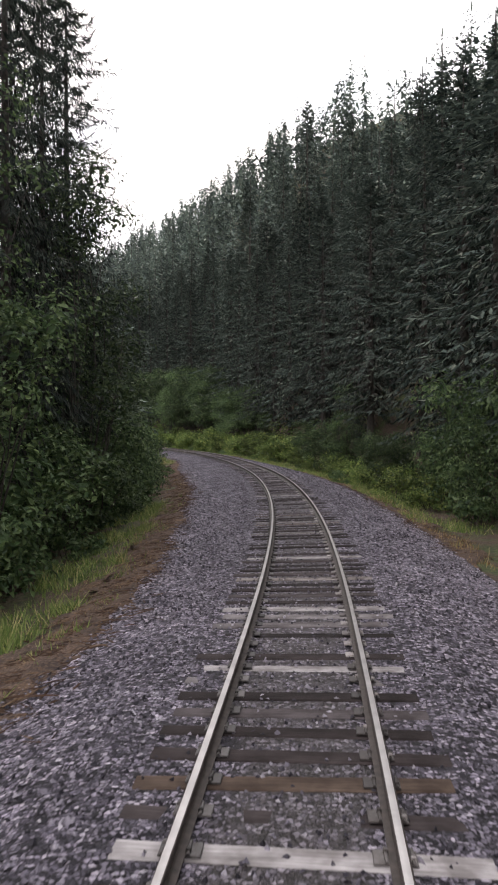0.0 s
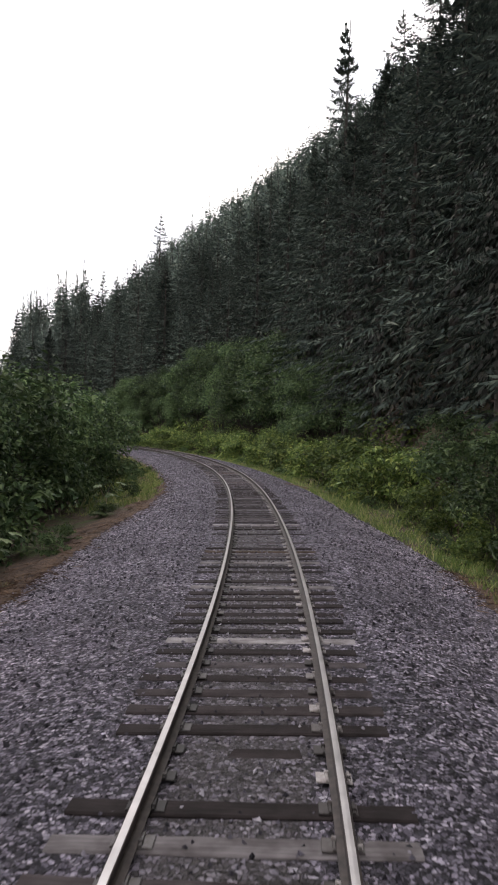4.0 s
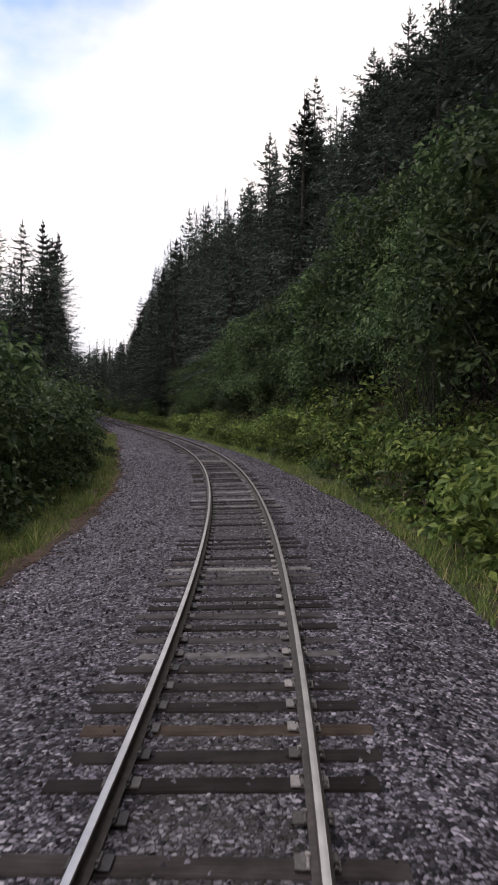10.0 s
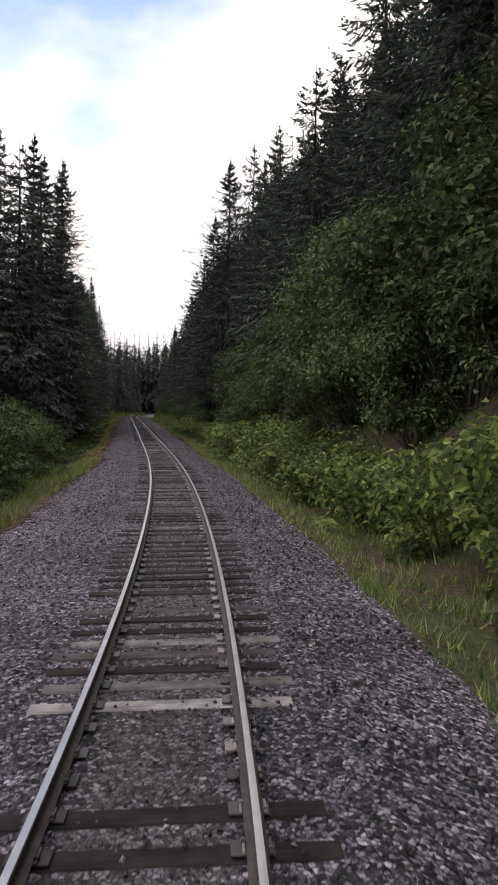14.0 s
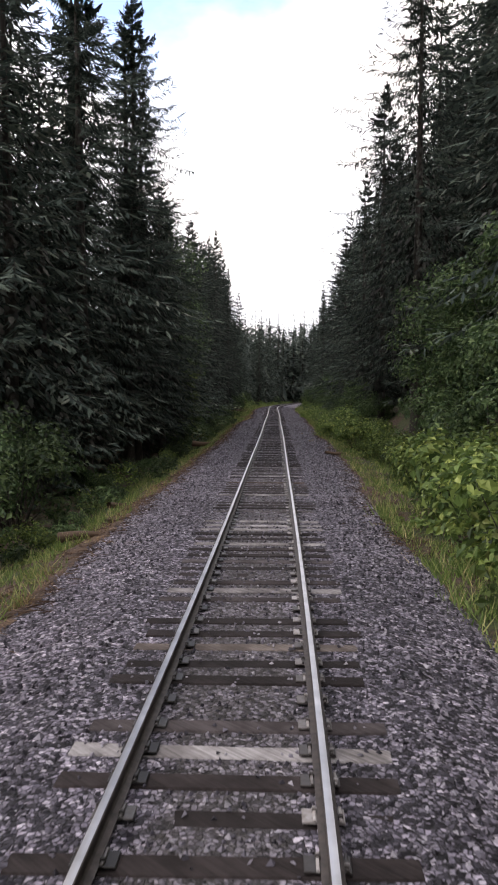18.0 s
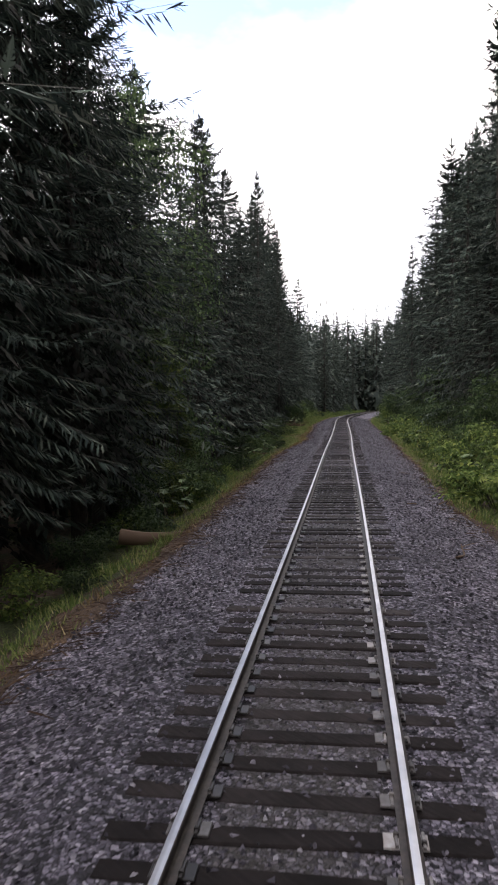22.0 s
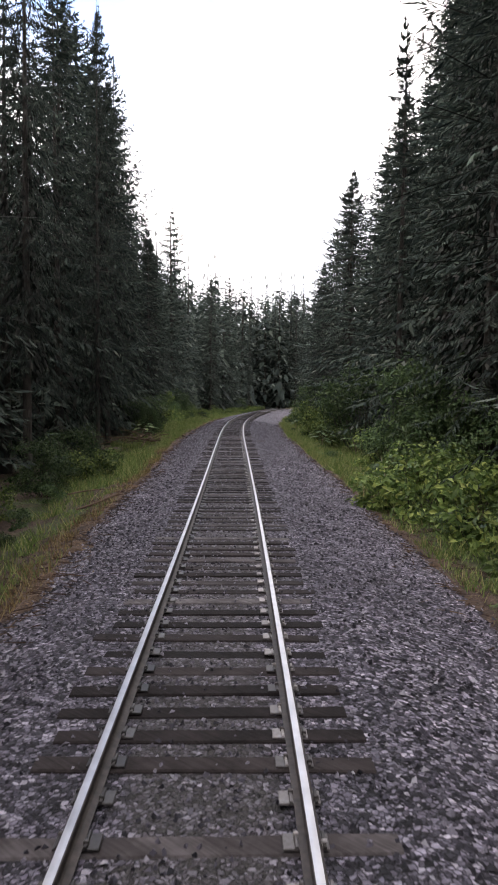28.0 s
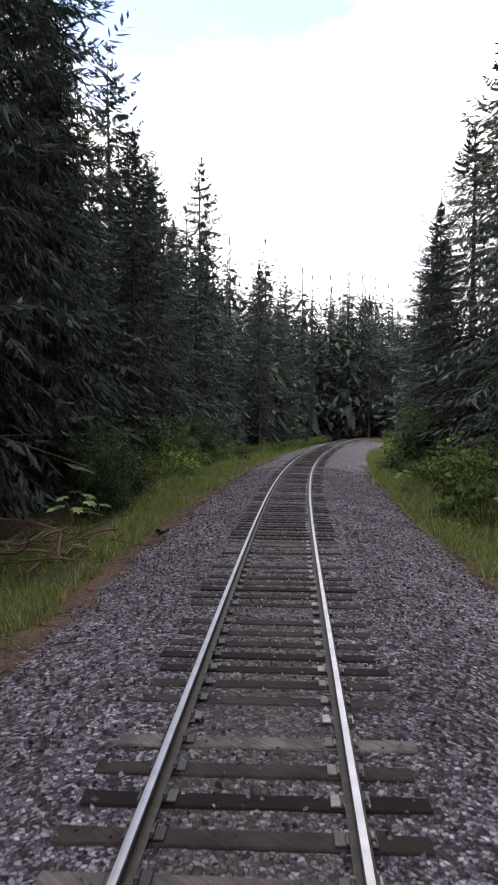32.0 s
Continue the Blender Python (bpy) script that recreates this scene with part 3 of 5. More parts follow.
ra = np.linspace(radians(60), radians(175), 120)
crest = 95 + 60 * np.sin(ra * 5.0) + 35 * np.sin(ra * 13 + 1) + 12 * np.sin(ra * 37)
base = np.stack([2400 * np.cos(ra), 2400 * np.sin(ra), -12 + 0 * ra], -1)
top = np.stack([2600 * np.cos(ra), 2600 * np.sin(ra), crest + 60], -1)
back = np.stack([3000 * np.cos(ra), 3000 * np.sin(ra), -12 + 0 * ra], -1)
rv = np.concatenate([base, top, back])
k = np.arange(119)
rf = np.concatenate([np.stack([k, k + 1, k + 121, k + 120], -1), np.stack([k + 120, k + 121, k + 241, k + 240], -1)])
tagged(new("backdrop_mountain", mesh_of("backdrop_mountain", rv, rf, M_RIDGE, smooth=True)), "pale distant mountain ridge with patches of snow", "mountain", kind="structure")

# ---- railway track ----
track = tagged(new("railway_track"), "single railway track with steel rails on weathered wooden ties", "railway track", kind="structure")
RAIL_SHAPE = [(-0.027, 0.0), (0.0, 0.001), (0.027, 0.0), (0.034, -0.005), (0.036, -0.016), (0.035, -0.038), (0.010, -0.048), (0.009, -0.135), (0.026, -0.146), (0.072, -0.155), (0.072, -0.166),
              (-0.072, -0.166), (-0.072, -0.155), (-0.026, -0.146), (-0.009, -0.135), (-0.010, -0.048), (-0.035, -0.038), (-0.036, -0.016), (-0.034, -0.005)]
ss = np.arange(-8, 400, 0.8)
for side in (-0.7525, 0.7525):
    n = len(RAIL_SHAPE)
    v = np.concatenate([place(ss, np.full_like(ss, side + x), rail_height(ss, side) + z) for x, z in RAIL_SHAPE])
    ns = len(ss)
    f, slot = [], []
    i = np.arange(ns - 1)
    for q in range(n):
        r = (q + 1) % n
        f.append(np.stack([q * ns + i, r * ns + i, r * ns + i + 1, q * ns + i + 1], -1))
        slot.append(np.full(ns - 1, 1 if q in (0, 1) else 0))
    part("rail", mesh_of("rail", v, np.concatenate(f), [M_RAIL, M_RAILTOP], np.concatenate(slot)), track, "steel rail with a polished head and rusty sides")


def tie_shape(seed):
    """A tie with worn, chamfered edges; its length runs along x."""
    r = np.random.default_rng(seed)
    xs = np.linspace(-1.3, 1.3, 6)
    v = []
    for k, x in enumerate(xs):
        w = 0.112 + r.uniform(-0.006, 0.006)
        h = r.uniform(-0.008, 0.004)
        e = r.uniform(-0.03, 0.03) if k in (0, 5) else 0
        v += [(x + e, -w, -0.13), (x + e, -w, h - 0.014), (x + e, -w + 0.014, h), (x + e, w - 0.014, h), (x + e, w, h - 0.014), (x + e, w, -0.13)]
    v = np.array(v)
    f = [(a * 6 + b, a * 6 + b + 1, (a + 1) * 6 + b + 1, (a + 1) * 6 + b) for a in range(5) for b in range(5)]
    f += [(0, 1, 4, 5), (1, 2, 3, 4), (30, 35, 34, 31), (31, 34, 33, 32)]
    return v, np.array(f)


tie_s = []
s_at = -3.0
while s_at < 372:
    tie_s.append(s_at)
    s_at += 0.497 + rng.uniform(-0.035, 0.035)
tie_s = np.array(tie_s)
tie_skew = rng.normal(0, 0.016, len(tie_s))
tie_slide = rng.normal(0, 0.035, len(tie_s))
tie_drop = np.where(rng.uniform(0, 1, len(tie_s)) < np.where(tie_s < 205, 0.28, 0.2), rng.uniform(-0.030, -0.014, len(tie_s)), rng.uniform(-0.010, 0.006, len(tie_s)))
TIES = [tie_shape(q) for q in range(6)]
TIE_MESHES = [mesh_of("tie", *t, M_TIE) for t in TIES]
# the nearest 300 ties singly, the others joined
pick = (tie_s > 3) & (tie_s < 155)
rest = []


def tie_pose(q):
    s, o = tie_s[q], tie_slide[q]
    x, y, _ = place(s, o, 0.0)
    return Matrix.Translation((x, y, float(rail_height(s, 0)) - 0.184 + tie_drop[q])) @ Matrix.Rotation(turn_at(s) + tie_skew[q], 4, "Z") @ Matrix.Rotation(-float(np.interp(s, LINE, LBANK)), 4, "Y")


def moved(verts, m):
    a = np.array(m)
    return verts @ a[:3, :3].T + a[:3, 3]


singles = 0
for q in range(len(tie_s)):
    m = tie_pose(q)
    if pick[q] and singles < 300:
        singles += 1
        ob = part("tie", TIE_MESHES[q % 6], track)
        ob.matrix_basis = m
    else:
        rest.append((q, m))


def tie_rest_material(wood):
    """The tie wood, toned by piece."""
    m = wood.copy()
    m.name = wood.name + "_joined"
    n, l = m.node_tree.nodes, m.node_tree.links
    inf = [x for x in n if x.bl_idname == "ShaderNodeObjectInfo"][0]
    target = inf.outputs["Random"].links[0].to_socket
    g = n.new("ShaderNodeNewGeometry")
    l.new(g.outputs["Random Per Island"], target)
    return m


M_TIE_JOINED = tie_rest_material(M_TIE)
M_TIE_DARK = tie_rest_material(M_TIE_OLD)
for name, s0, s1, mat, text in (("tie_row", -20, 206, M_TIE_JOINED, "weathered grey wooden ties further along"), ("tie_row", 206, 400, M_TIE_DARK, "old dark brown wooden ties further along")):
    v, f = join([(moved(TIES[q % 6][0], m), TIES[q % 6][1]) for q, m in rest if s0 <= tie_s[q] < s1])
    tagged(part(name, mesh_of(name, v, f, mat), track, text), kind="stuff")

# tie plates with their shoulders, spikes and rail anchors
def box(x0, x1, y0, y1, z0, z1, c=0.004):
    v = np.array([(x0, y0, z0), (x1, y0, z0), (x1, y1, z0), (x0, y1, z0), (x0, y0, z1 - c), (x1, y0, z1 - c), (x1, y1, z1 - c), (x0, y1, z1 - c),
                  (x0 + c, y0 + c, z1), (x1 - c, y0 + c, z1), (x1 - c, y1 - c, z1), (x0 + c, y1 - c, z1)], float)
    f = np.array([(0, 1, 5, 4), (1, 2, 6, 5), (2, 3, 7, 6), (3, 0, 4, 7), (4, 5, 9, 8), (5, 6, 10, 9), (6, 7, 11, 10), (7, 4, 8, 11), (8, 9, 10, 11)])
    return v, f


PLATE = join([box(-0.175, 0.12, -0.085, 0.085, 0.0, 0.016), box(-0.10, -0.078, -0.09, 0.09, 0.016, 0.034), box(0.078, 0.10, -0.09, 0.09, 0.016, 0.034)])
SPIKES = join([box(x - 0.018, x + 0.018, y - 0.012, y + 0.012, 0.015, 0.052, 0.006) for x, y in ((-0.088, 0.04), (0.088, -0.04))])
PLATE_MESH = {1: mesh_of("tie_plate", *PLATE, M_PLATE), -1: mesh_of("tie_plate", *PLATE, M_PLATE_SHADED)}
plate_rest, spikes = {1: [], -1: []}, {1: [], -1: []}
singles = 0
for q in range(len(tie_s)):
    s = tie_s[q]
    for side, flip in ((-0.7525, math.pi), (0.7525, 0.0)):
        x, y, _ = place(s, side, 0.0)
        m = Matrix.Translation((x, y, float(rail_height(s, side)) - 0.178)) @ Matrix.Rotation(turn_at(s) + flip, 4, "Z")
        if 3 < s < 85 and singles < 300:
            singles += 1
            ob = part("tie_plate", PLATE_MESH[1 if side > 0 else -1], track)
            ob.matrix_basis = m
        else:
            plate_rest[1 if side > 0 else -1].append((moved(PLATE[0], m), PLATE[1]))
        spikes[1 if side > 0 else -1].append((moved(SPIKES[0], m), SPIKES[1]))


def joined_plate_material(steel):
    m = steel.copy()
    m.name = steel.name + "_joined"
    n, l = m.node_tree.nodes, m.node_tree.links
    inf = [x for x in n if x.bl_idname == "ShaderNodeObjectInfo"][0]
    l.new(n.new("ShaderNodeNewGeometry").outputs["Random Per Island"], inf.outputs["Random"].links[0].to_socket)
    return m


for side, steel, text in ((1, joined_plate_material(M_PLATE), "worn bright steel"), (-1, joined_plate_material(M_PLATE_SHADED), "rusty brown steel")):
    tagged(part("tie_plate_row", mesh_of("tie_plate_row", *join(plate_rest[side]), steel), track, text + " tie plates further along"), kind="stuff")
    tagged(part("spikes", mesh_of("spikes", *join(spikes[side]), steel), track, text + " track spikes"), kind="stuff")

# ---- loose stones on the bed ----
N_STONE = 210000
st_s = rng.uniform(1.5, 335, N_STONE)
st_u = rng.uniform(-1, 1, N_STONE)
st_o = np.where(st_u > 0, st_u * edge_right(st_s), st_u * edge_left(st_s))
near = tie_s[np.clip(np.searchsorted(tie_s, st_s), 1, len(tie_s) - 1)]
prev = tie_s[np.clip(np.searchsorted(tie_s, st_s), 1, len(tie_s) - 1) - 1]
gap = np.minimum(np.abs(near - st_s), np.abs(st_s - prev))
keep = ~((np.abs(st_o) < 1.32) & (gap < 0.125) & (rng.uniform(0, 1, N_STONE) < 0.72)) & (np.abs(np.abs(st_o) - 0.7525) > 0.09)
st_s, st_o = st_s[keep], st_o[keep]
OCT = np.array([(1, 0, 0), (0, 1, 0), (-1, 0, 0), (0, -1, 0), (0, 0, 1), (0, 0, -1)], float)
OCT_F = np.array([(0, 1, 4), (1, 2, 4), (2, 3, 4), (3, 0, 4)])


def stones(c, size, r):
    n = len(c)
    v = OCT[None] * r.uniform(0.55, 1.25, (n, 6, 1)) * size[:, None, None] + r.normal(0, 0.18, (n, 6, 3)) * size[:, None, None]
    a, t = r.uniform(0, 6.283, n), r.uniform(-0.6, 0.6, n)
    ca, sa, ct, stt = np.cos(a), np.sin(a), np.cos(t), np.sin(t)
    x, y, z = v[..., 0], v[..., 1], v[..., 2]
    y, z = y * ct[:, None] - z * stt[:, None], y * stt[:, None] + z * ct[:, None]
    x, y = x * ca[:, None] - y * sa[:, None], x * sa[:, None] + y * ca[:, None]
    v = np.stack([x, y, z], -1) + c[:, None]
    return v.reshape(-1, 3), (OCT_F[None] + 6 * np.arange(n)[:, None, None]).reshape(-1, 3)


sz = rng.uniform(0.018, 0.037, len(st_s)) * np.where(np.abs(st_o) < 1.6, 0.85, 1.1)
sv, sf = stones(place(st_s, st_o, bed_height(st_s, st_o) + 0.006 + np.where((np.abs(st_o) < 1.32) & (gap[keep] < 0.125), 0.014, 0.0)), sz, rng)
tagged(new("loose_stones", mesh_of("loose_stones", sv, sf, M_STONE)), "loose grey angular ballast stones", "ballast stones", kind="stuff")

# ---- plants ----
def rot_z(v, a):
    c, s = math.cos(a), math.sin(a)
    return np.stack([v[..., 0] * c - v[..., 1] * s, v[..., 0] * s + v[..., 1] * c, v[..., 2]], -1)


def spruce_crown(seed, height, radius, start, branches, pairs, length=0.9, width=0.2, bare=0.0, core=300, heart=0.3, tip=0.12, weep=0.0):
    """Whorls of branches, each a frond of flat needle sprays in pairs, with shade-dark dead twigs round the trunk.
    Gives points, quads, slots and for each point the metres along and across its spray."""
    r = np.random.default_rng(seed)
    B, K = branches, pairs
    u = np.round((np.arange(B) + r.uniform(0, 1, B)) / B * B / 6) / (B / 6) + r.normal(0, 0.004 if B > 180 else 2.6 / B, B)
    u = 1 - (1 - np.clip(u, 0, 1)) ** 1.05
    lumps = r.uniform(0.80, 1.15, 12)

    def outline(u):
        return np.minimum(0.34 * height * (1.005 - u) * radius / 6, radius * np.clip(1 - u, 0, 1) ** 0.62) + tip * np.clip((1 - u) / 0.12, 0.12, 1)

    az = np.arange(B) * 2.39996 + r.normal(0, 0.4, B)
    side = 1 + 0.12 * np.sin(az * 2 + seed) + 0.10 * np.sin(az + 3 * u * 6.28)
    reach = outline(u) * np.interp(u, np.linspace(0, 1, 12), lumps) * side * np.minimum(1, 0.45 + 2.2 * u)
    ln = reach * np.where(r.uniform(0, 1, B) < 0.3, r.uniform(0.45, 0.8, B), r.uniform(0.85, 1.18, B))
    gone = r.uniform(0, 1, B) < bare
    ln[gone] *= 0.3
    z0 = height * (start + (0.985 - start) * u)
    up = 0.34 * u ** 2.2 - 0.20 * (1 - u) + 0.55 * np.clip((u - 0.88) / 0.12, 0, 1) + r.normal(0, 0.09, B)
    sag = (0.34 * (1 - u) + 0.10) * r.uniform(0.6, 1.3, B)
    tip_up = r.uniform(0.10, 0.34, B)
    bow = r.normal(0, 0.08, B)

    def spine(t):
        x = ln[:, None] * t
        z = z0[:, None] + ln[:, None] * (up[:, None] * t - sag[:, None] * t * t + tip_up[:, None] * t ** 5)
        return np.stack([x, bow[:, None] * ln[:, None] * t * t, z], -1)

    t = np.repeat(np.linspace(0.16, 0.97, K), 2)[None] + r.uniform(-0.5, 0.5, (B, 2 * K)) * 0.8 / K
    t = np.concatenate([t, np.full((B, 1), 0.86)], 1)
    sgn = np.concatenate([np.tile([-1.0, 1.0], K), [0.0]])[None] * np.ones((B, 1))
    p, q = spine(t), spine(t + 0.04)
    d = q - p
    d /= np.linalg.norm(d, axis=-1, keepdims=True) + 1e-9
    n = 2 * K + 1
    tl = np.minimum(0.04 + tip + ln[:, None] * 0.40 * np.clip(1.06 - t, 0, 1) ** 0.7, length) * r.uniform(0.6, 1.25, (B, n))
    head = (u > 0.86)[:, None]
    taper = (0.07 + 2.4 * (1 - u))[:, None]
    tl = np.where(head, np.clip(tl, 0.8 * taper, 1.3 * taper), tl)
    fwd, out = r.uniform(0.45, 0.95, (B, n)), r.uniform(0.55, 1.0, (B, n)) * sgn + r.normal(0, 0.12, (B, n))
    drop = -r.uniform(-0.08, 0.34, (B, n)) - 0.5 * (r.uniform(0, 1, (B, n)) < 0.2) - weep * r.uniform(0.2, 1.3, (B, n)) * np.clip(1.15 - t, 0, 1)
    way = np.stack([d[..., 0] * fwd, out, d[..., 2] * fwd + drop], -1)
    way /= np.linalg.norm(way, axis=-1, keepdims=True) + 1e-9
    w = np.minimum(width, 0.03 + 0.24 * tl) * r.uniform(0.7, 1.2, (B, n))
    w = np.where(head, np.maximum(0.15 * taper, np.minimum(w, 0.3 * taper)), w)
    lay = r.normal(0, 0.45, (B, n))
    cross = np.stack([-way[..., 1], way[..., 0], lay], -1)
    cross /= np.linalg.norm(cross, axis=-1, keepdims=True) + 1e-9
    mid = p + way * (tl * 0.42)[..., None] - np.array([0, 0, 1.0]) * (0.22 * w)[..., None]
    kite = np.stack([p, mid + cross * w[..., None], p + way * tl[..., None], mid - cross * w[..., None]], 2)
    flat = np.stack([np.stack([0 * tl, 0 * tl], -1), np.stack([0.42 * tl, w], -1), np.stack([tl, 0 * tl], -1), np.stack([0.42 * tl, -w], -1)], 2)
    flat *= 1 - head[:, :, None, None]
    # the branch itself, a thin strip
    ts = np.linspace(0.0, 0.75, 3)[None]
    sp, sq = spine(ts), spine(ts + 0.25)
    wd = np.array([0, 0.7, 0.7]) * (0.004 + 0.002 * ln[:, None, None]) * np.ones((1, 3, 1))
    kite = np.concatenate([kite, np.stack([sp - wd, sp + wd, sq + wd * 0.7, sq - wd * 0.7], 2)], 1)
    flat = np.concatenate([flat, np.zeros((B, 3, 4, 2))], 1)
    ca, sa = np.cos(az)[:, None, None], np.sin(az)[:, None, None]
    x, y = kite[..., 0], kite[..., 1]
    v = np.stack([x * ca - y * sa, x * sa + y * ca, kite[..., 2]], -1).reshape(-1, 3)
    slot = np.tile(np.concatenate([np.zeros(n), np.ones(3)]), B)
    # dead inner twigs that fill the crown's shaded heart
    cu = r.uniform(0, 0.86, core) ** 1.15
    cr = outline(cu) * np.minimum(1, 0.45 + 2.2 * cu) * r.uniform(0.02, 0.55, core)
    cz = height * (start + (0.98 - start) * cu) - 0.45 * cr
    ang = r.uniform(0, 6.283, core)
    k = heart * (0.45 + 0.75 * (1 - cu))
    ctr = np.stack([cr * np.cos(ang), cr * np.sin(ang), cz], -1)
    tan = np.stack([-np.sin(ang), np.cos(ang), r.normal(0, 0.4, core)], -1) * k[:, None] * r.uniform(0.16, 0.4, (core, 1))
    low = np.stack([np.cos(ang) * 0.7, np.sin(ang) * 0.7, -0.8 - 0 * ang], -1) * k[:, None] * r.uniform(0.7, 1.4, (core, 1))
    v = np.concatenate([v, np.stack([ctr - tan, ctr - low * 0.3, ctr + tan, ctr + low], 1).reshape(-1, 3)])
    # the leading shoot
    lead = []
    for a in (0.3, 1.35, 2.4):
        c, d, k = math.cos(a), math.sin(a), 0.03 + 0.22 * tip
        lead += [(0, 0, height * 0.955), (k * c, k * d, height * 0.970), (0, 0, height * 1.003), (-k * c, -k * d, height * 0.970)]
    v = np.concatenate([v, np.array(lead)])
    uv = np.concatenate([flat.reshape(-1, 2), np.zeros((4 * core + 12, 2))])
    f = np.arange(len(v)).reshape(-1, 4)
    return v, f, np.concatenate([slot, np.ones(core), np.zeros(3)]), uv


def spruce_trunk(seed, height, sides=8, stubs=0):
    r = np.random.default_rng(seed + 50)
    z = np.array([-0.6, 0.0, 0.25, 1.5, height * 0.3, height * 0.65, height])
    rad = height * 0.0115 * np.array([1.7, 1.5, 1.2, 1.0, 0.8, 0.42, 0.06])
    lean = r.normal(0, 0.006, 2)
    p = np.stack([z * lean[0], z * lean[1], z], -1)
    chunks = [tube(p, rad, sides)]
    for q in range(stubs):
        zz, a, ln = r.uniform(0.03, 0.22) * height, r.uniform(0, 6.28), r.uniform(0.8, 2.4)
        t = np.linspace(0, 1, 4)
        pp = np.stack([np.cos(a) * ln * t, np.sin(a) * ln * t, zz - 0.35 * ln * t * t], -1)
        chunks.append(tube(pp, 0.022 * (1 - 0.8 * t), 3))
    return join(chunks)


SPRUCE_LABEL = "tall dark green spruce tree at the edge of the forest"
LIBRARY = {"hero": [], "mid": [], "thin": []}


def spruce_template(grade, seed, height, radius, start, branches, pairs, length, width, bare=0.0, core=300, heart=0.3, weep=0.0):
    ob = tagged(new("spruce_tree"), SPRUCE_LABEL, "tree", "forest spruces")
    part("trunk", mesh_of("trunk", *spruce_trunk(seed, height, 8 if grade != "mid" else 6, 9 if grade != "mid" else 3), M_BARK, smooth=True), ob)
    cv, cf, inner, cuv = spruce_crown(seed, height, radius, start, branches, pairs, length, width, bare, core, heart, weep=weep)
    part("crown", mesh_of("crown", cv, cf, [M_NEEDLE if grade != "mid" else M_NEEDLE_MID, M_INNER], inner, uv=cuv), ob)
    LIBRARY[grade].append((ob, height))


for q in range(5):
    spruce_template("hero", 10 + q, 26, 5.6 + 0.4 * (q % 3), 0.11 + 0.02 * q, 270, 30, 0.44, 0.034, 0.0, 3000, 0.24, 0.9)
for q in range(5):
    spruce_template("mid", 30 + q, 26, 5.8 + 0.4 * (q % 3), 0.06, 204, 11, 0.75, 0.10, 0.0, 900, 0.34, 0.5)
for q in range(2):
    spruce_template("thin", 50 + q, 24, 3.8, 0.10, 210, 32, 0.40, 0.030, 0.25, 900, 0.2, 1.1)


def plant(ob, m):
    """A copy of a template, which itself is taken away at the end."""
    return copy_thing(ob, m)


def upright(s, o, sink=0.0):
    x, y, z = place(s, o, float(ground_height(s, o)) - sink)
    return Matrix.Translation((x, y, z))


CROWN_LINE = ([-60, 55, 62, 78, 115, 128, 150, 198, 208, 225, 250], [-1.5, -1.5, 2, 4.5, 4.5, -1, -1, -2.5, -2, 0, 0])


def ceiling_of(s, o):
    """How high the tree tops reach over the rails."""
    if o < 0:
        return 60.0
    g = float(ground_height(s, o))
    if s > 262:
        return float(np.interp(s, [262, 300, 330, 345, 480], [19, 18, 18, 22, 24])) + 2.1 * max(o - 8, 0) * float(np.interp(s, [300, 345], [1, 0.2]))
    return max(22.5 + 1.22 * (o - 9) + float(np.interp(s, *CROWN_LINE)), g + 10)


def spruce(s, o, top=None, tall=None, grade="hero", wide=1.0, label=""):
    """top: height of its tip over the rails; tall: its own height."""
    if grade == "hero" and abs(o) > (10.0 if s < 110 else 9.4) and not (o < 0 and s < 70):
        grade = "mid"
    ob, h = LIBRARY[grade][int(rng.integers(len(LIBRARY[grade])))]
    g = float(ground_height(s, o))
    k = ((top - g) if top else min(tall, ceiling_of(s, o) - g)) / h
    w = min(wide * (0.55 + 0.45 * k) * rng.uniform(0.92, 1.1), (abs(o) - (1.6 if top and s < 240 else (5.0 if o < 0 else 4.0) if s > 290 else 3.2)) / 6)
    if -15 < o < 0 and s < 40:
        w *= 0.72
    made = plant(ob, upright(s, o, 0.15) @ Matrix.Rotation(rng.uniform(0, 6.28), 4, "Z") @ Matrix.Diagonal((w, w, k, 1)))
    if label:
        tagged(made, label)
    return made


